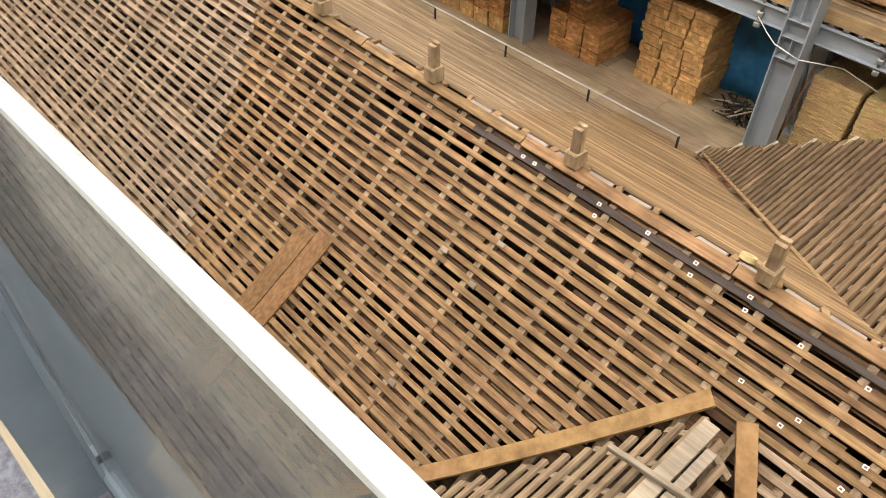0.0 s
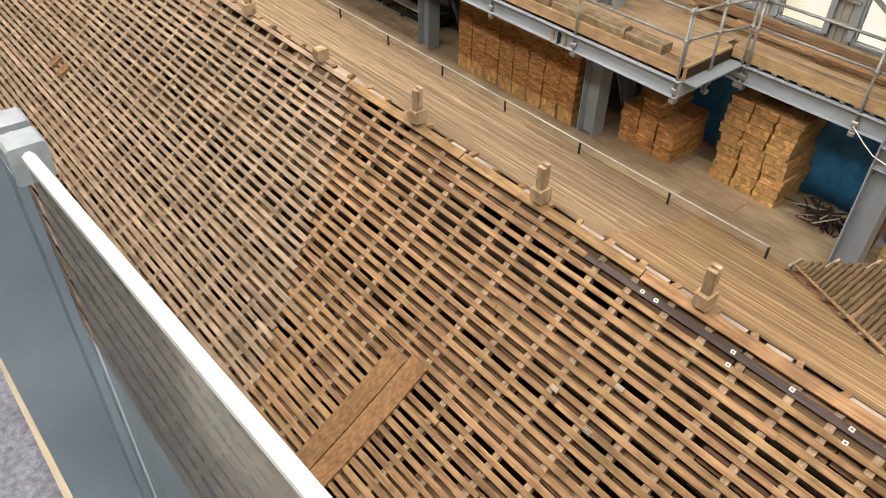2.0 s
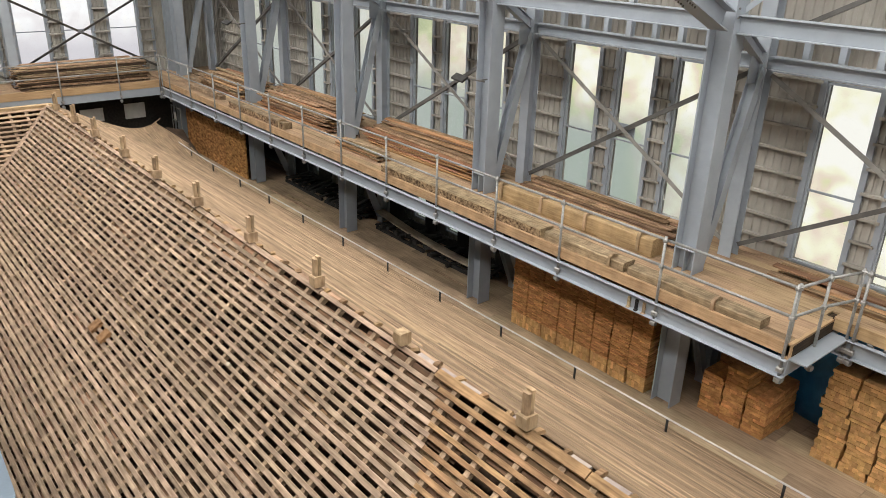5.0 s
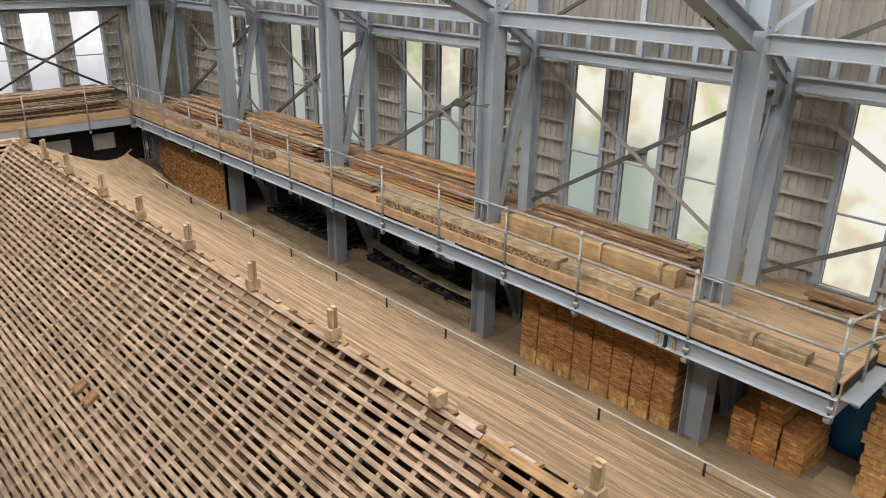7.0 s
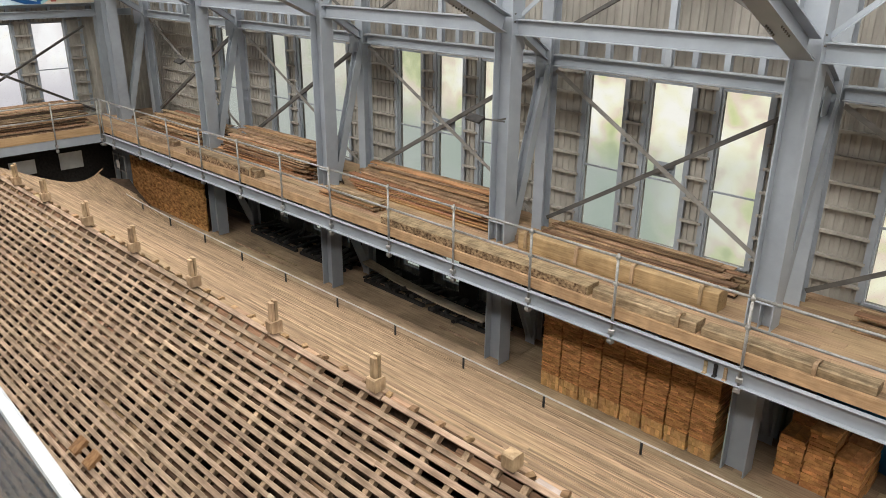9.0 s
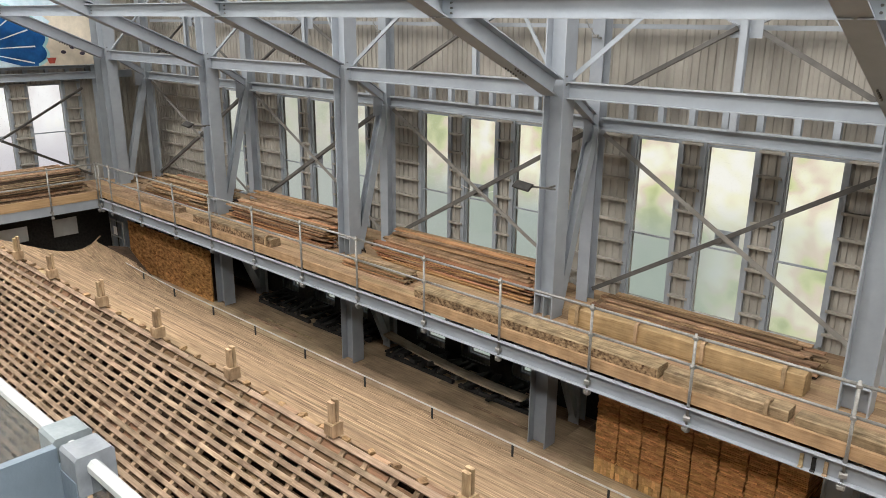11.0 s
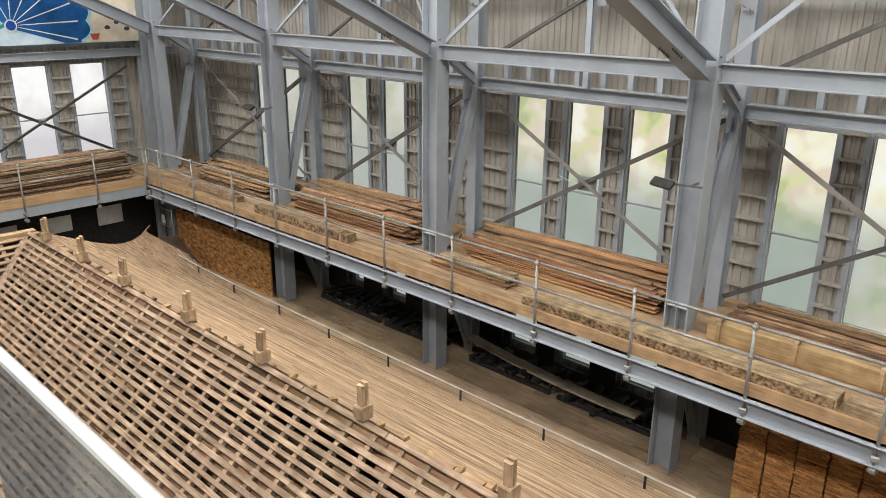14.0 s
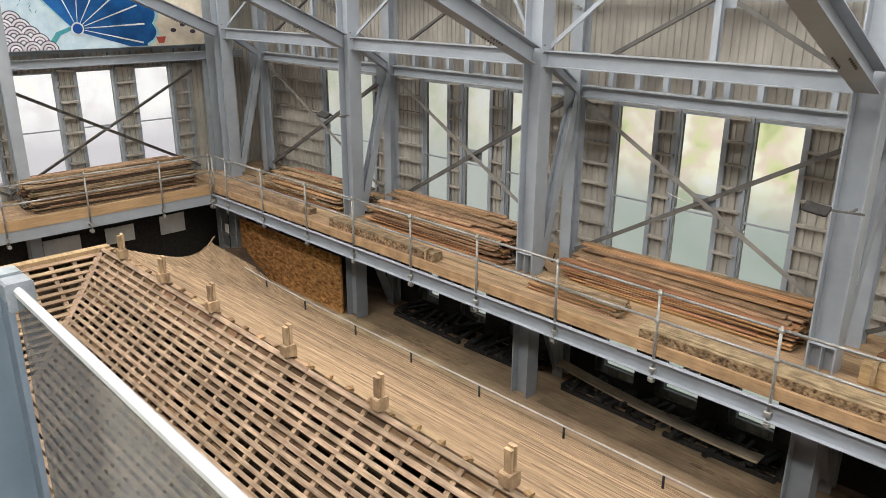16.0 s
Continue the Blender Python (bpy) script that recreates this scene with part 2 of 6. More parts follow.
def clear_panel(name, tint, share, gloss_rough):
    """A thin, slightly milky pane: mostly see-through, a real gloss, and a grey haze that also paints in reflections.
    """
    m = bpy.data.materials.new(name)
    m.use_nodes = True
    n, l = m.node_tree.nodes, m.node_tree.links
    tr = n.new("ShaderNodeBsdfTransparent")
    tr.inputs[0].default_value = (*tint, 1)
    b = n["Principled BSDF"]
    b.inputs["Base Color"].default_value, b.inputs["Roughness"].default_value = (0.16, 0.18, 0.195, 1), gloss_rough
    tex = n.new("ShaderNodeTexNoise")
    tex.inputs["Scale"].default_value, tex.inputs["Detail"].default_value = 3.0, 6
    rng = n.new("ShaderNodeMapRange")
    rng.inputs[3].default_value, rng.inputs[4].default_value = share * 0.75, share * 1.25
    l.new(tex.outputs["Fac"], rng.inputs[0])
    mix = n.new("ShaderNodeMixShader")
    l.new(rng.outputs[0], mix.inputs[0])
    l.new(tr.outputs[0], mix.inputs[1])
    l.new(b.outputs[0], mix.inputs[2])
    l.new(mix.outputs[0], n["Material Output"].inputs[0])
    return m


WINDOW_GLASS = glass("frosted_window_glass", 0.2, (0.93, 0.95, 0.94))
RAIL_GLASS = clear_panel("balustrade_glass", (0.74, 0.75, 0.76), 0.33, 0.08)


def outside_material(name, strength, greens, haze):
    """The blurred garden and bright sky outside the frosted windows; haze greys the glow towards far -x."""
    m = bpy.data.materials.new(name)
    m.use_nodes = True
    n, l = m.node_tree.nodes, m.node_tree.links
    n.remove(n["Principled BSDF"])
    em = n.new("ShaderNodeEmission")
    tc = n.new("ShaderNodeTexCoord")
    a = n.new("ShaderNodeTexNoise")
    a.inputs["Scale"].default_value, a.inputs["Detail"].default_value, a.inputs["Distortion"].default_value = 1.25, 2.2, 0.25
    l.new(tc.outputs["Object"], a.inputs["Vector"])
    r = n.new("ShaderNodeValToRGB")
    e = r.color_ramp.elements
    e[0].position, e[0].color = 0.34, (*greens[0], 1)
    e[1].position, e[1].color = 0.68, (1.0, 0.97, 0.90, 1)
    for p, c in ((0.42, greens[1]), (0.49, greens[2]), (0.57, greens[3])):
        k = e.new(p)
        k.color = (*c, 1)
    low = n.new("ShaderNodeSeparateXYZ")
    l.new(tc.outputs["Object"], low.inputs[0])
    pale = n.new("ShaderNodeMapRange")
    pale.inputs[1].default_value, pale.inputs[2].default_value = -12.0, -8.5
    pale.inputs[3].default_value, pale.inputs[4].default_value = 0.0, 0.16
    l.new(low.outputs[0], pale.inputs[0])
    shift = n.new("ShaderNodeMath")
    shift.operation = "ADD"
    l.new(a.outputs["Fac"], shift.inputs[0])
    l.new(pale.outputs[0], shift.inputs[1])
    l.new(shift.outputs[0], r.inputs[0])
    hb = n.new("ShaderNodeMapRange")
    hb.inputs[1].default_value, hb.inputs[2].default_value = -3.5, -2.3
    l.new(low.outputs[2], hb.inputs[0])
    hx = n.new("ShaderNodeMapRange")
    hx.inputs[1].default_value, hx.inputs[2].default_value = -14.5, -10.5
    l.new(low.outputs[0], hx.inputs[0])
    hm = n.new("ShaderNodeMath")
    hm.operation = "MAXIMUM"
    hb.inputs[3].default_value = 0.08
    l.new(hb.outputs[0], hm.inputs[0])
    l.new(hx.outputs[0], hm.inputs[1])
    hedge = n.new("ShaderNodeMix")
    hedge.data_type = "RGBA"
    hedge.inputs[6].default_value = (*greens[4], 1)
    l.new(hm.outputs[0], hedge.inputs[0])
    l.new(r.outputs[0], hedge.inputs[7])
    # Greyer towards far -x: dullness of windows seen aslant, put into the glow colour.
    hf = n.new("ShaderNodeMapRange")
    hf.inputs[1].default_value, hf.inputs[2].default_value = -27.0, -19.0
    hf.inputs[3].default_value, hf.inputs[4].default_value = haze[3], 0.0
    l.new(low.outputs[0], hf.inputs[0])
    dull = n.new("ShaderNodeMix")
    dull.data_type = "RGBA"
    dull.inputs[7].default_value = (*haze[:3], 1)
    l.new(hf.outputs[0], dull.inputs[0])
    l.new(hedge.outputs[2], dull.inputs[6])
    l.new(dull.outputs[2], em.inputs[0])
    em.inputs[1].default_value = strength
    l.new(em.outputs[0], n["Material Output"].inputs[0])
    return m


GARDEN = outside_material("garden_beyond_glass", 1.05, ((0.50, 0.55, 0.27), (0.74, 0.76, 0.42), (0.84, 0.70, 0.58), (0.95, 0.92, 0.70), (0.38, 0.44, 0.41)), (0.52, 0.54, 0.51, 0.7))
PALE_SKY = outside_material("bright_haze_beyond_glass", 1.2, ((0.80, 0.76, 0.76), (0.88, 0.84, 0.84), (0.92, 0.90, 0.90), (0.98, 0.97, 0.97), (0.52, 0.49, 0.54)), (0.80, 0.77, 0.78, 0.3))


# ---- mesh helpers ----
def box(bm, x0, x1, y0, y1, z0, z1, m=None):
    c = [(x, y, z) for x in (x0, x1) for y in (y0, y1) for z in (z0, z1)]
    v = [bm.verts.new((m @ Vector(p)) if m else p) for p in c]
    for f in ((0, 1, 3, 2), (4, 6, 7, 5), (0, 4, 5, 1), (2, 3, 7, 6), (0, 2, 6, 4), (1, 5, 7, 3)):
        bm.faces.new([v[k] for k in f])


def chamfered(bm, sx, sy, sz, c=0.006, m=None):
    """A box centred on the origin whose four long edges (along x) are cut back by c."""
    prof = [(-sy / 2 + c, -sz / 2), (sy / 2 - c, -sz / 2), (sy / 2, -sz / 2 + c), (sy / 2, sz / 2 - c),
            (sy / 2 - c, sz / 2), (-sy / 2 + c, sz / 2), (-sy / 2, sz / 2 - c), (-sy / 2, -sz / 2 + c)]
    rings = [[bm.verts.new((m @ Vector((x, y, z))) if m else (x, y, z)) for y, z in prof] for x in (-sx / 2, sx / 2)]
    for k in range(8):
        bm.faces.new((rings[0][k], rings[0][(k + 1) % 8], rings[1][(k + 1) % 8], rings[1][k]))
    bm.faces.new(rings[0][::-1])
    bm.faces.new(rings[1])


def sweep(bm, prof, p, q, up=(0, 0, 1)):
    """A closed profile (across, up) carried straight from p to q."""
    p, q = Vector(p), Vector(q)
    d = (q - p).normalized()
    side = d.cross(Vector(up)).normalized()
    top = side.cross(d)
    rings = [[bm.verts.new(o + side * a + top * b) for a, b in prof] for o in (p, q)]
    n = len(prof)
    for k in range(n):
        bm.faces.new((rings[0][k], rings[0][(k + 1) % n], rings[1][(k + 1) % n], rings[1][k]))
    bm.faces.new(rings[0][::-1])
    bm.faces.new(rings[1])


def h_profile(w, h, tf=0.02, tw=0.014):
    w, h, t = w / 2, h / 2, tw / 2
    return [(-w, -h), (w, -h), (w, -h + tf), (t, -h + tf), (t, h - tf), (w, h - tf), (w, h), (-w, h), (-w, h - tf), (-t, h - tf), (-t, -h + tf), (-w, -h + tf)]


def c_profile(w, h, t=0.012):
    return [(0, -h / 2), (w, -h / 2), (w, -h / 2 + t), (t, -h / 2 + t), (t, h / 2 - t), (w, h / 2 - t), (w, h / 2), (0, h / 2)]


def l_profile(w, t=0.012):
    return [(0, 0), (w, 0), (w, t), (t, t), (t, w), (0, w)]


def ring_profile(r, n=10):
    return [(r * math.cos(2 * math.pi * k / n), r * math.sin(2 * math.pi * k / n)) for k in range(n)]


def rect(w, h):
    return [(-w / 2, -h / 2), (w / 2, -h / 2), (w / 2, h / 2), (-w / 2, h / 2)]


def mesh_of(bm, name, mat, smooth=False):
    bmesh.ops.recalc_face_normals(bm, faces=bm.faces)
    me = bpy.data.meshes.new(name)
    bm.to_mesh(me)
    bm.free()
    me.materials.append(mat)
    if smooth:
        for p in me.polygons:
            p.use_smooth = True
    return me


def thing(name, label, category, at=(0, 0, 0), group="", kind=""):
    ob = new(name)
    ob.location = at
    ob.empty_display_size = 0.2
    return tagged(ob, label, category, group, kind)


def part(name, bm, mat, parent, label="", smooth=False):
    ob = new(name, bm if isinstance(bm, bpy.types.Mesh) else mesh_of(bm, name, mat, smooth))
    ob.parent = parent
    if label:
        ob["label"] = label
    return ob


def solid(name, bm, mat, label, category, group="", kind="", smooth=False):
    return tagged(new(name, mesh_of(bm, name, mat, smooth)), label, category, group, kind)


R = random.Random(7)

# ---- plan ----
RIDGE_Y, RIDGE_Z = 5.3, -3.5          # main ridge along x
LEFT_RIDGE = -26.3                    # ridge of the side wing, along y
GRID = {2.3: 2.32, -3.92: -3.47, -9.6: -9.26, -32.7: -32.42}       # the window grid is not shifted with these columns
COLS = [2.3, -3.92, -9.6, -15.05, -20.84, -26.63, -32.7]
COL_Y, OUT_Y, WALL_Y, COL_D = 11.7, 12.95, 13.66, 0.42
DECK_Z, LOW_Z, EDGE_Y = -4.2, -7.0, 10.55
END_X, END_WALL = -31.9, -34.3


def near_z(y):
    d = RIDGE_Y - y
    return RIDGE_Z - 0.86 * d + 0.05 * d * d


def far_z(y, x=0.0):
    d = y - RIDGE_Y
    lift = max(0.0, (-27.2 - x) / 3.4) ** 2 * max(0.0, d / 4.4) ** 2 * 0.66
    return RIDGE_Z - 0.609 * d + lift


# ---- shell of the shed ----
def build_shell():
    bm = bmesh.new()
    box(bm, -34.5, 9.0, -4.2, 13.7, -9.3, -9.0)
    solid("floor", bm, DECK_LOW, "dim concrete and board floor under the roof", "floor", kind="structure")
    # corrugated long wall, with window openings left between the sheets
    bm = bmesh.new()
    box(bm, -34.5, 9.0, -4.4, -4.2, -9.0, 7.0)
    solid("wall_south", bm, CLAD, "grey sheet-clad shed wall behind the walkway", "wall", kind="structure")
    bm = bmesh.new()
    box(bm, 9.0, 9.2, -4.4, 13.7, -9.0, 7.0)
    solid("wall_east", bm, CLAD, "grey sheet-clad shed gable wall", "wall", kind="structure")
    # shed roof, sloping up from the long wall, with three assumed, unseen skylight slots
    bm = bmesh.new()
    rise = lambda y: 3.6 + (13.7 - y) * 0.2

    def slab(y0, y1, x0=-34.5, x1=9.2):
        v = [bm.verts.new((x, y, rise(y) + dz)) for x in (x0, x1) for y in (y0, y1) for dz in (0, 0.15)]
        for f in ((0, 1, 3, 2), (4, 6, 7, 5), (0, 4, 5, 1), (2, 3, 7, 6), (0, 2, 6, 4), (1, 5, 7, 3)):
            bm.faces.new([v[k] for k in f])
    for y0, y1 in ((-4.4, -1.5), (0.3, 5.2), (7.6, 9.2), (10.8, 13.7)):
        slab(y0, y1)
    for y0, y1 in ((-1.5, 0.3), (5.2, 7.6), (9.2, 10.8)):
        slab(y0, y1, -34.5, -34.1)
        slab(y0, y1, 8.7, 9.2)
    solid("ceiling", bm, CLAD, "grey metal shed roof with skylight slots", "ceiling", kind="structure")


LOW_WINDOWS = [(-25.9, -25.1), (-24.3, -23.4), (-22.6, -22.0), (-20.1, -19.1), (-18.6, -17.65), (-17.0, -16.1)]
WINDOWS = [(0.60, 1.44), (2.01, 2.86), (3.45, 4.30)]      # offsets from a column, towards +x
WIN_TOP, WIN_LOW = -0.93, -4.15


def corrugated(bm, a0, a1, z0, z1, place, pitch=0.155, depth=0.024):
    """Ribbed sheet between a0 and a1; place(a, out, z) gives the point."""
    n = max(1, int(round((a1 - a0) / pitch)))
    w = (a1 - a0) / n
    cols = []
    for k in range(n):
        a = a0 + k * w
        for f, o in ((0.0, 0), (0.45, 0), (0.55, depth), (0.93, depth)):
            cols.append((a + f * w, o))
    cols.append((a1, 0))
    v = [(bm.verts.new(place(a, o, z0)), bm.verts.new(place(a, o, z1))) for a, o in cols]
    for (p, q), (r, s) in zip(v, v[1:]):
        bm.faces.new((p, r, s, q))
    # back sheet gives the wall its thickness
    p = [bm.verts.new(place(a, 0.12, z)) for a, z in ((a0, z0), (a1, z0), (a1, z1), (a0, z1))]
    bm.faces.new(p)


def window(name, a0, a1, z0, z1, place, glass_mat, bars):
    """A tall framed light: frame, two or three panes and the glazing bars between them."""
    w = thing(name, "tall frosted window with slim grey frame and glazing bars", "window", kind="structure")
    bm = bmesh.new()
    t = 0.045
    for b0, b1, c0, c1 in ((a0 - t, a0, z0 - t, z1 + t), (a1, a1 + t, z0 - t, z1 + t), (a0, a1, z0 - t, z0), (a0, a1, z1, z1 + t)):
        p = [place(b, o, c) for b in (b0, b1) for o in (-0.015, 0.05) for c in (c0, c1)]
        v = [bm.verts.new(q) for q in p]
        for f in ((0, 1, 3, 2), (4, 6, 7, 5), (0, 4, 5, 1), (2, 3, 7, 6), (0, 2, 6, 4), (1, 5, 7, 3)):
            bm.faces.new([v[k] for k in f])
    frame_ob = part("window_frame", bm, STEEL, w)
    levels = [z0] + [z1 - b for b in bars][::-1] + [z1]
    for c in levels[1:-1]:
        bm = bmesh.new()
        v = [bm.verts.new(q) for q in [place(b, o, c + e) for b in (a0, a1) for o in (-0.02, 0.02) for e in (-0.018, 0.018)]]
        for f in ((0, 1, 3, 2), (4, 6, 7, 5), (0, 4, 5, 1), (2, 3, 7, 6), (0, 2, 6, 4), (1, 5, 7, 3)):
            bm.faces.new([v[k] for k in f])
        part("glazing_bar", bm, STEEL, frame_ob)
    for c0, c1 in zip(levels, levels[1:]):
        bm = bmesh.new()
        v = [bm.verts.new(q) for q in [place(b, o, c) for b in (a0, a1) for o in (0.028, 0.034) for c in (c0, c1)]]
        for f in ((0, 1, 3, 2), (4, 6, 7, 5), (0, 4, 5, 1), (2, 3, 7, 6), (0, 2, 6, 4), (1, 5, 7, 3)):
            bm.faces.new([v[k] for k in f])
        pane = part("pane", bm, glass_mat, w, "frosted pane with the garden blurred behind it")
        pane.visible_shadow = False
    return w


def long_place(a, o, z):
    return (a, WALL_Y + o, z)


def end_place(a, o, z):
    return (END_WALL - o, a, z)


def build_walls():
    # long wall
    bm = bmesh.new()
    edge = -34.3
    for c in [GRID.get(c, c) for c in sorted(COLS)]:
        for w0, w1 in WINDOWS:
            if c < -30 and w0 < 2:
                continue
            a0, a1 = c + w0, c + w1
            corrugated(bm, edge, a0, -5.45, 4.0, long_place)
            corrugated(bm, a0, a1, WIN_TOP, 4.0, long_place)
            corrugated(bm, a0, a1, -5.45, WIN_LOW, long_place)
            edge = a1
    corrugated(bm, edge, 9.0, -5.45, 4.0, long_place)
    edge = -34.3
    for a0, a1 in LOW_WINDOWS:
        corrugated(bm, edge, a0, -9.0, -5.45, long_place)
        corrugated(bm, a0, a1, -9.0, -6.75, long_place)
        edge = a1
    corrugated(bm, edge, 9.0, -9.0, -5.45, long_place)
    solid("wall_north", bm, CLAD, "beige-grey corrugated sheet wall with tall windows", "wall", kind="structure")
    k = 1
    for c in [GRID.get(c, c) for c in sorted(COLS)]:
        for w0, w1 in WINDOWS:
            if c < -30 and w0 < 2:
                continue
            window(f"window_{k}", c + w0, c + w1, WIN_LOW, WIN_TOP, long_place, WINDOW_GLASS, (1.87,))
            k += 1
    for a0, a1 in LOW_WINDOWS:
        window(f"window_{k}", a0, a1, -6.75, -5.5, long_place, WINDOW_GLASS, ())
        k += 1
    # end wall
    bm = bmesh.new()
    edge = -4.2
    for a0, a1 in END_WINDOWS:
        corrugated(bm, edge, a0, -9.0, 6.0, end_place)
        corrugated(bm, a0, a1, -0.93, 6.0, end_place)
        corrugated(bm, a0, a1, -9.0, -3.75, end_place)
        edge = a1
    corrugated(bm, edge, 13.72, -9.0, 6.0, end_place)
    solid("wall_west", bm, CLAD, "beige-grey corrugated end wall with tall windows", "wall", kind="structure")
    for a0, a1 in END_WINDOWS:
        window(f"window_{k}", a0, a1, -3.75, -0.93, end_place, WINDOW_GLASS, (1.55,))
        k += 1
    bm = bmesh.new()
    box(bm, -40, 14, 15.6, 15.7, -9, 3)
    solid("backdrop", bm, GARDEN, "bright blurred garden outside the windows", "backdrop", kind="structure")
    bm = bmesh.new()
    box(bm, -36.6, -36.5, -4, 15.4, -9, 3)
    solid("backdrop", bm, PALE_SKY, "bright white haze outside the end windows", "backdrop", kind="structure")


END_WINDOWS = [(1.3, 2.35), (2.95, 4.0), (4.65, 5.7), (6.35, 7.37), (7.97, 8.97), (9.62, 10.68)]


# ---- steel frame ----
def h_member(name, p, q, w, h, mat, parent, up=(0, 0, 1), tf=0.02, tw=0.014, label=""):
    bm = bmesh.new()
    sweep(bm, h_profile(w, h, tf, tw), p, q, up)
    return part(name, bm, mat, parent, label)


def build_steel():
    for x in COLS:
        col = thing("steel_column", "grey painted steel H-column carrying deck and roof", "column", (x, COL_Y, LOW_Z), group="shed columns")
        h_member("shaft", (0, 0, 0), (0, 0, 9.6), 0.36, COL_D, STEEL, col, (1, 0, 0), 0.024, 0.018)
        for z in (2.0, 2.36, 2.64, 3.22):
            bm = bmesh.new()
            box(bm, -COL_D / 2 + 0.025, COL_D / 2 - 0.025, -0.172, -0.01, z, z + 0.014)
            part("stiffener", bm, STEEL, col)
        for z0, z1 in ((2.0, 2.36), (2.64, 3.22)):
            bm = bmesh.new()
            box(bm, -0.007, 0.007, -0.165, -0.01, z0 + 0.015, z1 - 0.001)
            part("fin_plate", bm, STEEL, col)
        for k in range(4):
            bm = bmesh.new()
            sweep(bm, ring_profile(0.017, 6), (COL_D / 2, -0.11 + 0.22 * (k % 2), 7.18 + 0.14 * (k // 2)), (COL_D / 2 + 0.022, -0.11 + 0.22 * (k % 2), 7.18 + 0.14 * (k // 2)))
            part("bolt", bm, DARK_STEEL, col)
        # outer column and the raking strut between them
        out = thing("outer_column", "slimmer grey steel column against the wall", "column", (x + 0.05, OUT_Y, LOW_Z), group="outer columns")
        h_member("shaft", (0, 0, 0), (0, 0, 9.4), 0.26, 0.28, STEEL, out, (0, 1, 0), 0.018, 0.012)
        h_member("raking_strut", (0, -0.12, 6.3), (0, -1.05, 2.9), 0.2, 0.2, STEEL, out, (1, 0, 0), 0.014, 0.01)
        h_member("link", (0, -1.05, 7.05), (0, -0.1, 6.45), 0.16, 0.18, STEEL, out, (0, 0, 1), 0.014, 0.01)
        h_member("lower_strut", (0, -0.12, 0.2), (0, -1.05, 2.4), 0.16, 0.16, STEEL, out, (1, 0, 0), 0.014, 0.01)
        bm = bmesh.new()
        box(bm, -0.008, 0.008, -0.45, -0.1, 6.05, 6.5)
        part("gusset", bm, STEEL, out)
        # roof beam rising over the walkway
        raf = thing("roof_beam", "sloping grey steel roof beam bolted to its column", "beam", (x, COL_Y, 0.1), group="roof beams")
        h_member("beam", (0, -0.19, 0.03), (0, -12.2, 5.37), 0.33, 0.33, STEEL, raf, (0, 0, 1), 0.02, 0.014)
        bm = bmesh.new()
        for k in range(5):
            for s in (-1, 1):
                c = (s * 0.10, -1.15 - 0.07 * k, 0.28 + 0.0311 * k)
                sweep(bm, ring_profile(0.014, 6), c, (c[0], c[1] - 0.012, c[2] - 0.03))
        part("bolt_rows", bm, DARK_STEEL, raf)
    xs = sorted(COLS)
    for x0, x1 in zip(xs, xs[1:]):
        BAY = x1 - x0
        t = thing("tie_beam", "grey steel I-beam tying two columns", "beam", (x0, COL_Y, 0.08), group="tie beams")
        h_member("beam", (0.212, 0, 0), (BAY - 0.212, 0, 0), 0.2, 0.29, STEEL, t, tf=0.016, tw=0.01)
        t = thing("wall_girder", "grey steel girder above the windows with short studs", "beam", (x0, OUT_Y, -0.62), group="wall girders")
        h_member("girder", (0.2, 0, 0), (BAY - 0.1, 0, 0), 0.2, 0.24, STEEL, t)
        for k in range(9):
            a = 0.55 + k * 0.6
            bm = bmesh.new()
            box(bm, a, a + 0.11, 0.3, 0.42, -0.1, 0.46)
            part("stud", bm, STEEL, t)
        bm = bmesh.new()
        box(bm, 0.15, BAY - 0.1, 0.28, 0.42, 0.46, 0.54)
        part("head_rail", bm, STEEL, t)
        # upper bracing: middle post and two rakers
        t = thing("roof_bracing", "grey steel post and angle rakers above the girder", "bracing", (x0, OUT_Y - 0.1, 0.2), group="roof bracing")
        m = BAY / 2
        h_member("post", (m, 0, -0.7), (m, 0, 1.9), 0.12, 0.12, STEEL, t, (0, 1, 0), 0.01, 0.008)
        for s in (-1, 1):
            bm = bmesh.new()
            sweep(bm, l_profile(0.085, 0.012), (m + s * 2.2, 0.07, -0.2), (m + s * 0.12, 0.07, 0.92))
            part("raker", bm, DARK_STEEL, t)
            bm = bmesh.new()
            sweep(bm, l_profile(0.085, 0.012), (m + s * (m - 0.22), -1.05, 0.05), (m + s * (m - 1.7), -0.4, 1.55))
            part("raker", bm, STEEL, t)
            bm = bmesh.new()
            sweep(bm, l_profile(0.085, 0.012), (m + s * (m - 0.22), 0.07, 2.1), (m + s * 0.12, 0.07, 0.98))
            part("raker", bm, STEEL, t)
        bm = bmesh.new()
        box(bm, m - 0.26, m + 0.26, 0.062, 0.07, 0.80, 1.08)
        part("gusset", bm, STEEL, t)
        bm = bmesh.new()
        box(bm, 0.1, BAY - 0.1, 0.36, 0.46, 0.92, 1.0)
        part("girt", bm, STEEL, t)
        # cross bracing in front of the windows
        t = thing("cross_brace", "dark steel angle cross-brace in front of the windows", "bracing", (x0, OUT_Y + 0.03, -4.15), group="cross braces")
        for k, (a, b) in enumerate((((0.2, 0, 3.3), (BAY - 0.15, 0, 0.15)), ((0.2, 0, 0.15), (BAY - 0.15, 0, 3.3)))):
            bm = bmesh.new()
            a = (a[0], 0.03 * k - 0.015, a[2])
            b = (b[0], 0.03 * k - 0.015, b[2])
            sweep(bm, l_profile(0.085, 0.011), a, b, (0, 1, 0))
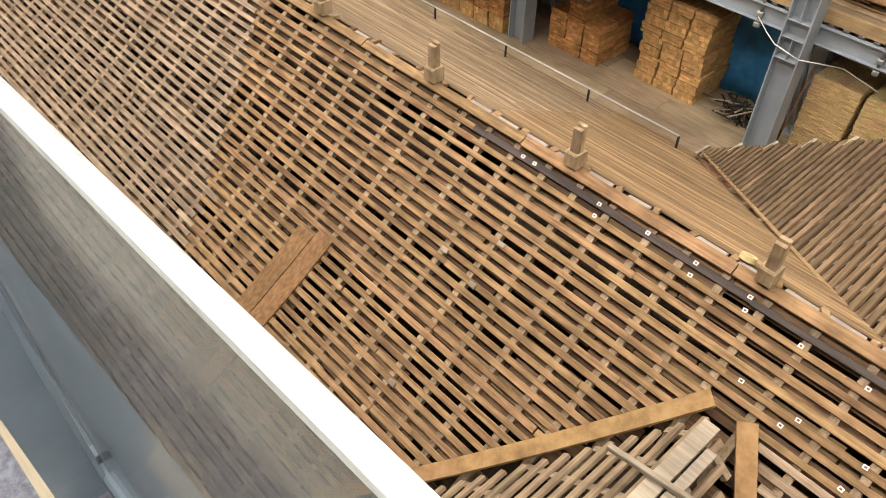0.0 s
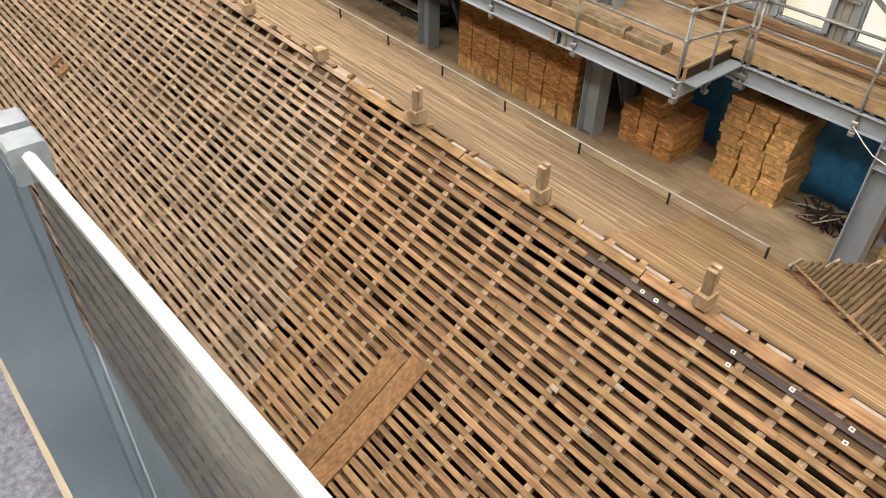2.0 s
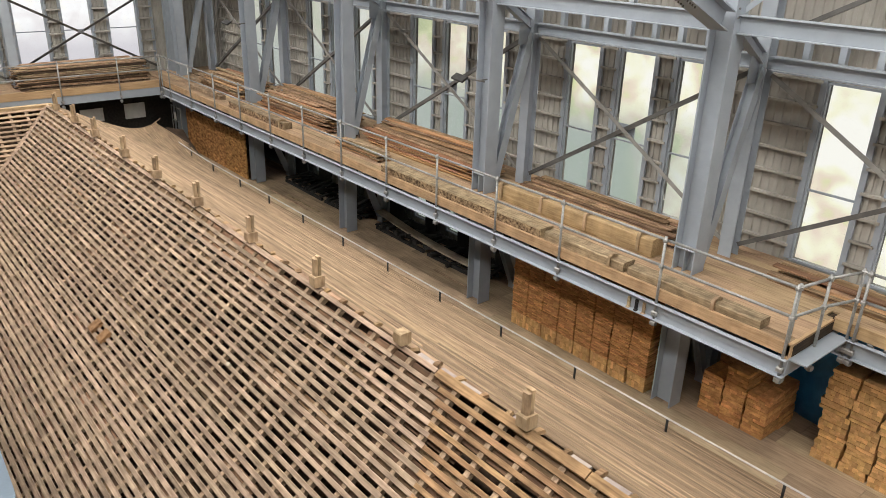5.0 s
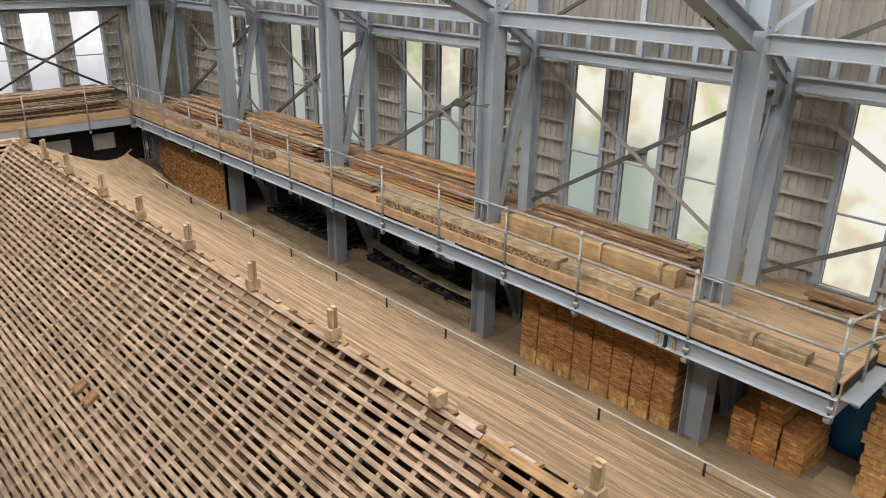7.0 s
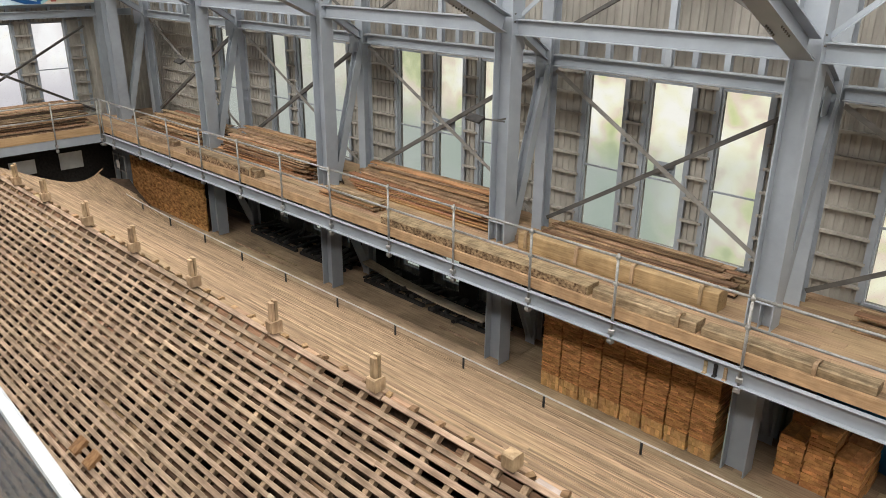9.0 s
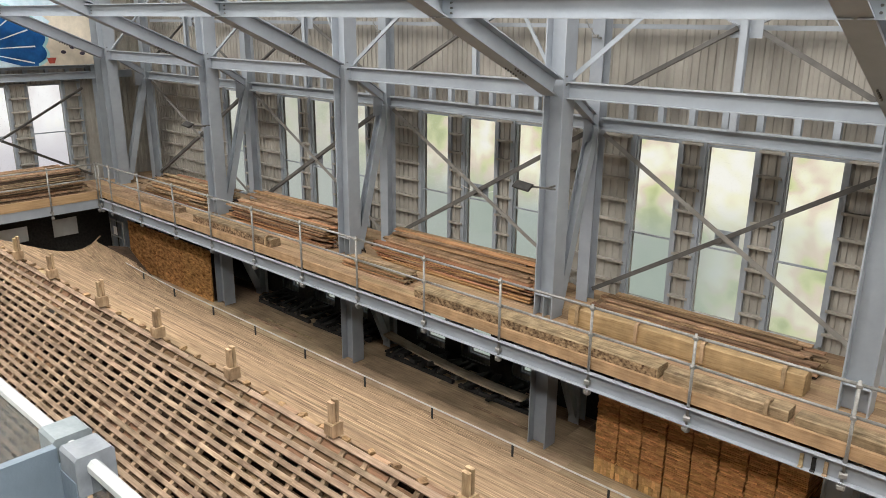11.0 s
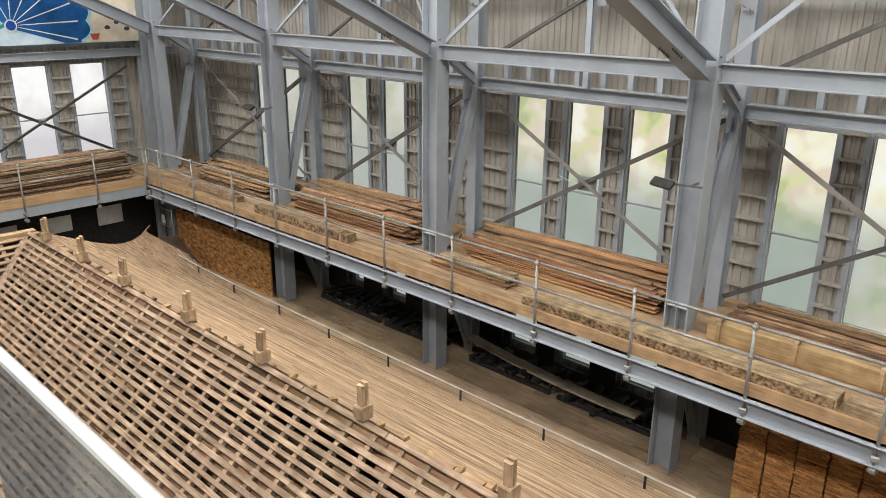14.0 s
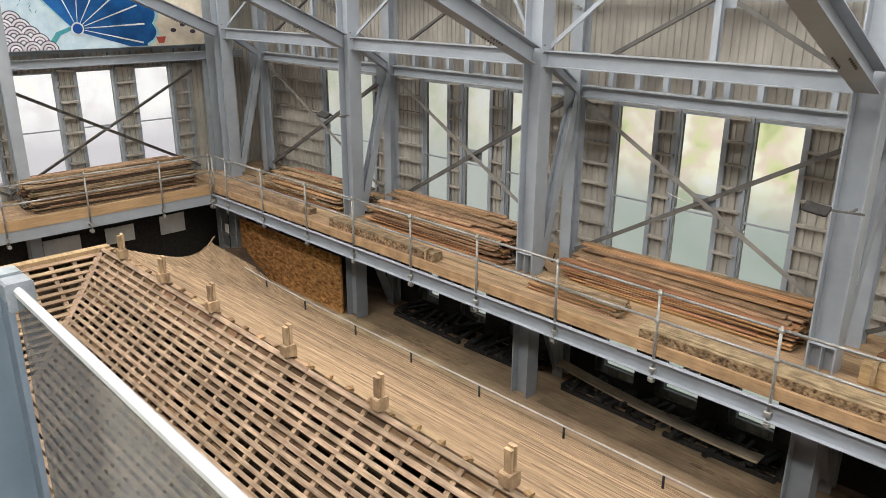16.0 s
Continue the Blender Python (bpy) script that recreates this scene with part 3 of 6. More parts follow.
            part("diagonal", bm, DARK_STEEL if k else BRACE_PALE, t)
        bm = bmesh.new()
        box(bm, m - 0.2, m + 0.24, 0.105, 0.113, 1.58, 1.88)
        part("gusset", bm, STEEL, t)
        # studs beside the windows, with the sheet rails as rungs between them
        studs = [1.93, 2.92, 3.37, 4.36] if x0 < -30 else [0.52, 1.50, 1.93, 2.92, 3.37, 4.36]
        xg = GRID.get(x0, x0)
        for k, a in enumerate(studs):
            s = thing("window_stud", "grey steel channel stud beside a window", "stud", (xg + a, WALL_Y - 0.16, -4.15), group="window studs")
            bm = bmesh.new()
            sweep(bm, c_profile(0.045, 0.105), (0, 0.1, 0), (0, 0.1, 3.45), (1, 0, 0))
            part("channel", bm, STEEL, s)
        if x0 < -30:
            studs_gap = ((-0.75, 0.5), (0.55, 1.93), (2.92, 3.37), (4.36, 5.0))
        else:
            studs_gap = ((-0.75, 0.5), (1.5, 1.93), (2.92, 3.37), (4.36, 5.0))
        for a0, a1 in studs_gap:
            g = thing("sheet_rail", "grey steel rails carrying the wall sheets", "rail", (xg + a0, WALL_Y - 0.12, -4.15), group="sheet rails")
            for j in range(8):
                bm = bmesh.new()
                box(bm, 0.02, a1 - a0, 0.03, 0.11, 0.22 + j * 0.43, 0.27 + j * 0.43)
                part("rail", bm, CLAD, g)
    # struts between the roof beams
    for x0, x1 in zip(xs, xs[1:]):
        for y, z in ((8.6, 1.40), (4.6, 3.18)):
            t = thing("roof_strut", "grey steel I-beam strut between two roof beams", "beam", (x0, y, z), group="roof struts")
            h_member("beam", (0.02, 0, 0), (x1 - x0 - 0.02, 0, 0), 0.2, 0.27, STEEL, t, tf=0.016, tw=0.01)
            for k in range(3):
                bm = bmesh.new()
                sweep(bm, ring_profile(0.016, 6), (0.2, -0.005, -0.07 + 0.07 * k), (0.2, -0.03, -0.07 + 0.07 * k))
                part("bolt", bm, DARK_STEEL, t)


def build_end_steel():
    for y in (11.75, 5.9, 0.4):
        col = thing("end_column", "grey painted steel H-column at the end wall", "column", (END_X - (1.85 if y > 11 else 1.35), y, LOW_Z), group="end columns")
        h_member("shaft", (0, 0, 0), (0, 0, 10.0), 0.3, 0.34, STEEL, col, (1, 0, 0), 0.02, 0.014)
    t = thing("end_girder", "grey steel girder above the end windows with short studs", "beam", (END_WALL + 0.4, 0, -0.62))
    h_member("girder", (0, -4, 0), (0, 13, 0), 0.2, 0.24, STEEL, t)
    for k in range(24):
        bm = bmesh.new()
        box(bm, -0.36, -0.25, -3 + k * 0.66, -2.89 + k * 0.66, -0.1, 0.36)
        part("stud", bm, STEEL, t)
    bm = bmesh.new()
    box(bm, -0.36, -0.2, -4, 12.6, 0.22, 0.3)
    part("head_rail", bm, STEEL, t)
    for y0, y1 in ((5.7, 11.2), (0.4, 5.7)):
        t = thing("cross_brace", "dark steel angle cross-brace in front of the end windows", "bracing", (END_WALL + 0.45, y0, -4.15), group="cross braces")
        for k, (a, b) in enumerate((((0.02, 0, 3.15), (0.02, y1 - y0, 0.2)), ((-0.02, 0, 0.2), (-0.02, y1 - y0, 3.15)))):
            bm = bmesh.new()
            sweep(bm, l_profile(0.085, 0.011), a, b, (1, 0, 0))
            part("diagonal", bm, DARK_STEEL, t)
        bm = bmesh.new()
        box(bm, 0.035, 0.045, (y1 - y0) / 2 - 0.1, (y1 - y0) / 2 + 0.1, 1.6, 1.74)
        part("gusset", bm, STEEL, t)
    for a0, a1 in zip(END_WINDOWS, END_WINDOWS[1:] + [(11.3, 12)]):
        y0, y1 = a0[1] + 0.05, a1[0] - 0.05
        for y in (y0, y1):
            s = thing("window_stud", "grey steel channel stud beside an end window", "stud", (END_WALL + 0.14, y, -4.1), group="window studs")
            bm = bmesh.new()
            sweep(bm, c_profile(-0.045, 0.105), (-0.1, 0, 0), (-0.1, 0, 3.4), (0, 1, 0))
            part("channel", bm, STEEL, s)
        g = thing("sheet_rail", "grey steel rails carrying the end wall sheets", "rail", (END_WALL + 0.12, y0, -4.1), group="sheet rails")
        for j in range(8):
            bm = bmesh.new()
            box(bm, -0.1, 0.03, 0.02, y1 - y0, 0.2 + j * 0.43, 0.25 + j * 0.43)
            part("rail", bm, CLAD, g)


# ---- upper deck along the walls ----
def plank_run(parent, x0, x1, y0, y1, z, width, length, mat, thick=0.035, gap=0.006, along="x"):
    """Planks side by side, each its own piece; alike pieces share one mesh."""
    shared = {}
    n = int((y1 - y0) / width)
    for j in range(n):
        x = x0 - R.random() * length * 0.7
        while x < x1:
            a0, a1 = max(x, x0), min(x + length, x1)
            if a1 - a0 > 0.15:
                key = round(a1 - a0, 2)
                if key not in shared:
                    bm = bmesh.new()
                    if along == "x":
                        chamfered(bm, key - gap, width - gap, thick, 0.004)
                    else:
                        chamfered(bm, key - gap, width - gap, thick, 0.004, Matrix.Rotation(radians(90), 4, "Z"))
                    shared[key] = mesh_of(bm, "plank", mat)
                c = (a0 + a1) / 2, y0 + (j + 0.5) * width
                ob = part("plank", shared[key], mat, parent)
                ob.location = (*(c if along == "x" else (c[1], c[0])), z - thick / 2 + R.uniform(-0.002, 0.002))
            x += length


def build_deck():
    d = thing("upper_deck", "upper work deck of brown planks on steel edge beams", "deck", kind="structure")
    for x0, x1, y in ((END_X, -7.05, EDGE_Y), (-7.05, 8.5, 11.95)):
        bm = bmesh.new()
        sweep(bm, c_profile(0.1, 0.30), (x0, y, -4.58), (x1, y, -4.58))
        part("edge_beam", bm, STEEL, d)
        bm = bmesh.new()
        box(bm, x0, x1, y - 0.02, y + 0.045, -4.375, -4.175)
        part("edge_board", bm, NEW_WOOD, d, "fresh timber edge board")
        if y > 11:
            for k in range(int((x1 - x0 - 0.4) / 0.24)):
                bm = bmesh.new()
                chamfered(bm, 0.09, 0.15, 0.048, 0.015, Matrix.Translation((x0 + 0.35 + k * 0.24, y + 0.045, -4.402)))
                part("deck_rib", bm, DARK_STEEL, d)
    bm = bmesh.new()
    sweep(bm, c_profile(0.1, 0.30), (-7.05, 11.95, -4.58), (-7.05, EDGE_Y, -4.58))
    part("edge_beam", bm, STEEL, d)
    bm = bmesh.new()
    box(bm, -7.12, -7.06, EDGE_Y - 0.02, 11.93, -4.43, -4.20)
    part("edge_board", bm, NEW_WOOD_Y, d, "fresh timber edge board")
    bm = bmesh.new()
    box(bm, -7.04, -6.78, EDGE_Y + 0.02, 11.93, -4.45, -4.425)
    part("ledge_plate", bm, STEEL, d, "flat grey steel ledge on the return beam")
    bm = bmesh.new()
    sweep(bm, c_profile(0.1, 0.30), (END_X, EDGE_Y, -4.58), (END_X, -3.0, -4.58))
    part("edge_beam", bm, STEEL, d)
    bm = bmesh.new()
    box(bm, END_X - 0.045, END_X + 0.02, -3, EDGE_Y - 0.03, -4.43, -4.17)
    part("edge_board", bm, NEW_WOOD_Y, d, "fresh timber edge board")
    bm = bmesh.new()
    box(bm, END_X - 2.3, -7.05, EDGE_Y + 0.1, 13.6, -4.42, -4.24)
    box(bm, -7.05, 8.5, 12.05, 13.6, -4.42, -4.24)
    box(bm, END_X - 2.3, END_X - 0.05, -3, EDGE_Y + 0.1, -4.42, -4.24)
    part("joists", bm, DARK_WOOD, d)
    plank_run(d, END_X - 2.2, -7.1, EDGE_Y + 0.06, 13.62, DECK_Z, 0.23, 3.9, DECK)
    plank_run(d, -7.1, 8.4, 12.02, 13.62, DECK_Z, 0.23, 3.9, DECK)
    plank_run(d, -3.0, EDGE_Y, END_X - 2.2, END_X - 0.06, DECK_Z, 0.23, 3.9, DECK, along="y")
    for x in [END_X + 1.9 * k for k in range(1, 14)]:
        bm = bmesh.new()
        sweep(bm, h_profile(0.12, 0.2), (x, EDGE_Y + 0.1, -4.56), (x, 13.3, -4.56))
        part("cross_beam", bm, STEEL, d)


def coupler_mesh(r):
    bm = bmesh.new()
    chamfered(bm, r * 2, r * 1.8, r * 1.8, r * 0.4)
    return mesh_of(bm, "coupler", GALV)


COUPLERS = {r: coupler_mesh(r) for r in (0.05, 0.036)}


def tube(name, p, q, parent, r=0.0243, label="", mat=None):
    bm = bmesh.new()
    sweep(bm, ring_profile(r, 12), p, q, (0, 0, 1) if abs(p[0] - q[0]) + abs(p[1] - q[1]) > abs(p[2] - q[2]) else (1, 0, 0))
    return part(name, bm, mat or GALV, parent, label, smooth=True)


def guard_rail(name, posts, label):
    """Scaffold-tube guard rail through the given post places: posts, two rails, couplers."""
    g = thing(name, label, "guard rail", (posts[0][0], posts[0][1], DECK_Z))
    o = Vector((posts[0][0], posts[0][1]))
    pts = [Vector(p) - o for p in posts]
    for p in pts:
        upright = tube("post", (p.x, p.y, -0.66), (p.x, p.y, 0.99), g)
        for z, r in ((-0.6, 0.05), (-0.42, 0.05), (0.45, 0.036), (0.92, 0.036)):
            ob = part("coupler", COUPLERS[r], GALV, upright)
            ob.location, ob.rotation_euler = (p.x, p.y, z), (0, 0, R.uniform(-0.3, 0.3))
    for z in (0.92, 0.45):
        for a, b in zip(pts, pts[1:]):
            tube("rail", (a.x, a.y + 0.04, z), (b.x, b.y + 0.04, z), g)
    return g


def build_guard_rails():
    y = EDGE_Y - 0.04
    xs = [-31.75, -31.0, -29.1, -27.05, -25.15, -23.15, -21.2, -19.24, -17.22, -15.3, -13.38, -11.6, -9.37, -7.12]
    guard_rail("guard_rail", [(x, y) for x in xs], "galvanised scaffold-tube guard rail along the deck edge")
    guard_rail("guard_rail", [(-7.12, y + 0.06), (-7.0, 11.25), (-6.8, 11.9)], "short return of galvanised tube guard rail")
    guard_rail("guard_rail", [(-6.7, 11.9), (-4.7, 11.9), (-2.7, 11.9), (-0.7, 11.9), (1.3, 11.9), (3.3, 11.9)], "galvanised scaffold-tube guard rail on the set-back deck")
    ys = [10.45, 8.97, 6.97, 4.97, 2.97, 0.97, -1.0]
    guard_rail("guard_rail", [(END_X + 0.06, v) for v in ys], "galvanised scaffold-tube guard rail across the end deck")


# ---- timber lying on the deck ----
def board_pile(name, x0, x1, y0, y1, z, rows, mat, label, thick=0.035, ragged=0.5, width=0.17, along="x", group="", full=0.62):
    p = thing(name, label, "timber pile", ((x0 + x1) / 2, (y0 + y1) / 2, z), group)
    lx, ly = (x1 - x0), (y1 - y0)
    zz = 0.0
    front = rows * full
    for k in range(rows):
        low = -ly / 2 + (0.0 if k < front else ly * 0.75 * (k - front) / (rows - front) + R.uniform(-0.03, 0.03))
        n = max(1, round((ly / 2 - low) / width))
        for j in range(n):
            L = lx * R.uniform(1 - ragged * 0.5, 1.0)
            w = width * R.uniform(0.75, 1.0)
            t = thick * R.uniform(0.7, 1.0)
            a = R.uniform(-0.5, 0.5) * (lx - L)
            b = low + (j + 0.5) * (ly / 2 - low) / n + R.uniform(-0.025, 0.025)
            bm = bmesh.new()
            m = Matrix.Translation((a, b, zz + thick / 2)) @ Matrix.Rotation(R.uniform(-1, 1) * (0.015 if k < rows - 2 else 0.045), 4, "Z") @ Matrix.Rotation(R.uniform(-0.012, 0.012), 4, "Y") @ Matrix.Rotation(R.uniform(-0.07, 0.07), 4, "X")
            if along == "y":
                m = Matrix.Rotation(radians(90), 4, "Z") @ m
            chamfered(bm, L, w, t, 0.004, m)
            part("board", bm, mat[-1] if k >= front and R.random() < 0.75 else mat[R.randrange(len(mat))], p)
        zz += thick * (1.55 if k % 4 == 3 else 1.08)
    return p


def heavy_beam(x0, x1, y, z, w, h, mat, label, clamps=(), eaten=False):
    t = thing("timber_beam", label, "timber beam", ((x0 + x1) / 2, y, z + h / 2), group="timber beams")
    bm = bmesh.new()
    n = 14
    L = x1 - x0
    rings = []
    for k in range(n + 1):
        a = -L / 2 + L * k / n
        e = 0.018
        dy, dz = R.uniform(-0.006, 0.006), R.uniform(-0.008, 0.008)
        prof = [(-w / 2 + e, -h / 2), (w / 2 - e, -h / 2), (w / 2, -h / 2 + e), (w / 2 + dy, h / 2 - e + dz), (w / 2 - e + dy, h / 2 + dz),
                (-w / 2 + e + dy, h / 2 + dz), (-w / 2 + dy, h / 2 - e + dz), (-w / 2, -h / 2 + e)]
        rings.append([bm.verts.new((a, b, c)) for b, c in prof])
    for r0, r1 in zip(rings, rings[1:]):
        for k in range(8):
            bm.faces.new((r0[k], r0[(k + 1) % 8], r1[(k + 1) % 8], r1[k]))
    bm.faces.new(rings[0][::-1])
    bm.faces.new(rings[-1])
    part("beam", bm, mat, t)
    if eaten:
        bm = bmesh.new()
        box(bm, -L / 2 + 0.02, L / 2 - 0.02, -w / 2 - 0.006, -w / 2 + 0.01, -h / 2 + 0.012, h / 2 - 0.035)
        part("front_face", bm, WORM, t, "dark worm-eaten front face")
    for c in clamps:
        part("bearer_strap", strap(c - (x0 + x1) / 2, w, h), POST_WOOD, t, "bent pale timber cleat hooked over the beam")
    return t


def strap(a, w, h):
    """A bent cleat: up the front face, round the arris and a little way over the top."""
    line = [(-w / 2 - 0.03, -h * 0.32), (-w / 2 - 0.032, h / 2 - 0.03), (-w / 2 - 0.015, h / 2 + 0.03), (-w / 2 + 0.04, h / 2 + 0.055), (-w / 2 + 0.13, h / 2 + 0.04), (-w / 2 + 0.19, h / 2 + 0.012)]
    bm = bmesh.new()
    rings = []
    for k, p in enumerate(line):
        q0, q1 = line[max(k - 1, 0)], line[min(k + 1, len(line) - 1)]
        d = Vector((q1[0] - q0[0], q1[1] - q0[1])).normalized() * 0.02
        rings.append([bm.verts.new((a + sx, p[0] + sn * -d.y, p[1] + sn * d.x)) for sx, sn in ((-0.03, -1), (0.03, -1), (0.03, 1), (-0.03, 1))])
    for r0, r1 in zip(rings, rings[1:]):
        for k in range(4):
            bm.faces.new((r0[k], r0[(k + 1) % 4], r1[(k + 1) % 4], r1[k]))
    bm.faces.new(rings[0][::-1])
    bm.faces.new(rings[-1])
    return bm


def build_deck_timber():
    heavy_beam(-14.5, -10.3, 11.75, DECK_Z, 0.36, 0.36, NEW_WOOD, "large fresh squared timber beam with cleats", (-14.3, -13.1, -11.9, -10.6))
    heavy_beam(-17.6, -12.2, 10.80, DECK_Z, 0.36, 0.20, OLD_BEAM, "long worn squared beam lying along the deck edge", (), True)
    heavy_beam(-12.1, -10.2, 10.78, DECK_Z, 0.32, 0.18, OLD_BEAM, "worn squared beam with cleat", (-10.5,), False)
    heavy_beam(-10.1, -7.6, 10.76, DECK_Z, 0.30, 0.16, OLD_BEAM, "worn squared beam near the rail corner", (-8.4,))
    heavy_beam(-26.3, -22.6, 10.80, DECK_Z, 0.28, 0.20, OLD_BEAM, "worn beam on the deck edge", (-22.8,), True)
    heavy_beam(-30.0, -27.4, 10.95, DECK_Z, 0.24, 0.16, OLD_BEAM, "worn short beam on the deck", (-27.6,))
    c = thing("beam_clamp", "set of three dark hook clamps on the deck edge beam", "clamp", (-9.75, EDGE_Y - 0.02, -4.55))
    for k in range(3):
        bm = bmesh.new()
        chamfered(bm, 0.05, 0.035, 0.2, 0.008, Matrix.Translation((-0.16 + 0.16 * k, -0.02, -0.06)))
        chamfered(bm, 0.06, 0.07, 0.05, 0.01, Matrix.Translation((-0.16 + 0.16 * k, -0.03, -0.17)))
        part("hook", bm, BLACK if k == 1 else OLD_BEAM, c)
    board_pile("board_pile", -20.2, -15.5, 11.85, 12.85, DECK_Z, 15, [BOARD_RED, BOARD_RED, BOARD_BROWN, DUSTY_BOARD], "pile of long reddish-brown salvaged boards", ragged=0.35)
    board_pile("board_pile", -20.3, -18.2, 10.95, 11.4, DECK_Z, 6, [BOARD_BROWN, OLD_BEAM], "small pile of thin brown boards", ragged=0.2, width=0.2)
    board_pile("board_pile", -26.0, -21.4, 11.5, 12.75, DECK_Z, 16, [BOARD_BROWN, DUSTY_BOARD, BOARD_RED, DUSTY_BOARD], "ragged pile of old brown boards", ragged=0.7)
    board_pile("board_pile", -31.0, -27.0, 11.5, 12.7, DECK_Z, 12, [OLD_BEAM, BOARD_BROWN, DUSTY_BOARD], "low pile of worn boards and offcuts", ragged=0.8)
    board_pile("board_pile", -14.5, -10.3, 12.3, 12.8, DECK_Z, 10, [DUSTY_BOARD, DARK_WOOD, UNDER, DUSTY_BOARD], "pile of thin grey-brown boards by the windows", ragged=0.45, full=0.5)
    board_pile("board_pile", -8.6, -2.5, 12.45, 13.1, DECK_Z, 5, [BOARD_BROWN, DUSTY_BOARD], "low pile of long dark boards", ragged=0.5)
    p = board_pile("board_pile", -2.3, 2.3, -0.6, 0.6, 0.0, 19, [DUSTY_BOARD, DARK_WOOD, OLD_BEAM, DUSTY_BOARD], "tall pile of old boards on the end deck", ragged=0.35, along="y", full=0.85)
    p.location = (-32.75, 8.0, DECK_Z)


# ---- lower store under the deck ----
def bundle_mesh(w, d, h, mat, layers=7, piece=(0.09, 0.24)):
    """One tied bundle: a block whose sides are stepped by the uneven shingle ends, with a tie round the middle."""
    bm = bmesh.new()
    t = h / layers
    box(bm, -w / 2 + 0.045, w / 2 - 0.045, -d / 2 + 0.05, d / 2 - 0.05, 0, h - 0.004)
    for c in range(layers):
        x = -w / 2 + R.uniform(0.002, 0.03)
        end = w / 2 - R.uniform(0.002, 0.03)
        while x < end - 0.03:
            x1 = min(x + R.uniform(*piece), end)
            if end - x1 < 0.05:
                x1 = end
            y0, y1 = -d / 2 + R.uniform(0.0, 0.018), d / 2 - R.uniform(0.0, 0.018)
            box(bm, x, x1 - 0.003, y0, y1, c * t + 0.002, (c + 1) * t - R.uniform(0.001, 0.006))
            x = x1
    return mesh_of(bm, "shingle_block", mat)


def bundle_stack(x0, x1, y0, y1, z, nx, ny, nz, mat, label, lean=0.0, group="bundle stacks", drop=0.0, h=0.285, layers=7, base=None, blocks=False):
    s = thing("bundle_stack", label, "wood stack", ((x0 + x1) / 2, (y0 + y1) / 2, z), group)
    w, d = (x1 - x0) / nx, (y1 - y0) / ny
    kinds = [bundle_mesh(w, d, h - 0.008, mat, layers) for _ in range(6)]
    if blocks:
        kinds = [bundle_mesh(w, d, h - 0.006, mat, 2, (0.06, 0.11)) for _ in range(3)] + [bundle_mesh(w, d, h - 0.006, mat, 3, (0.16, 0.34)) for _ in range(3)]
    pale = [bundle_mesh(w, d, h - 0.008, base, 2, (0.05, 0.1)) for _ in range(4)] if base else kinds
    gone = set()
    for k in range(nz):
        slip = R.uniform(-0.045, 0.045) if blocks else 0.0
        for i in range(nx):
            for j in range(ny):
                if (i, j) in gone or (drop and k > nz * 0.5 and R.random() < drop):
                    gone.add((i, j))
                    continue
                ob = part("shingle_block", (kinds[R.randrange(3) + 3 * (k % 3 == 2)] if blocks else kinds[R.randrange(6)]) if k else pale[R.randrange(min(3, len(pale)))], mat, s)
                ob.location = (-(x1 - x0) / 2 + (i + 0.5) * w + R.uniform(-0.006, 0.006) + lean * k + slip, -(y1 - y0) / 2 + (j + 0.5) * d + R.uniform(-0.012, 0.012), k * h)
                ob["kind"] = "stuff"
                ob.rotation_euler = (0, 0, R.uniform(-0.012, 0.012) + (math.pi if R.random() < 0.5 else 0))
    return s


def stick_heap(x, y, z, count, spread):
    p = thing("stick_heap", "heap of broken grey sticks and offcuts", "rubble", (x, y, z), group="stick heaps")
    for k in range(count):
        bm = bmesh.new()
        m = Matrix.Translation((R.gauss(0, spread), R.gauss(0, spread * 0.8), 0.03 + 0.22 * R.random())) @ Euler((R.uniform(-0.3, 0.3), R.uniform(-0.35, 0.35), R.uniform(0, 3.1))).to_matrix().to_4x4()
        chamfered(bm, R.uniform(0.2, 0.6), 0.035, 0.025, 0.006, m)
        part("stick", bm, [BLACK, GREY_WOOD, DARK_WOOD, DARK_WOOD, BLACK][R.randrange(5)], p)
    return p


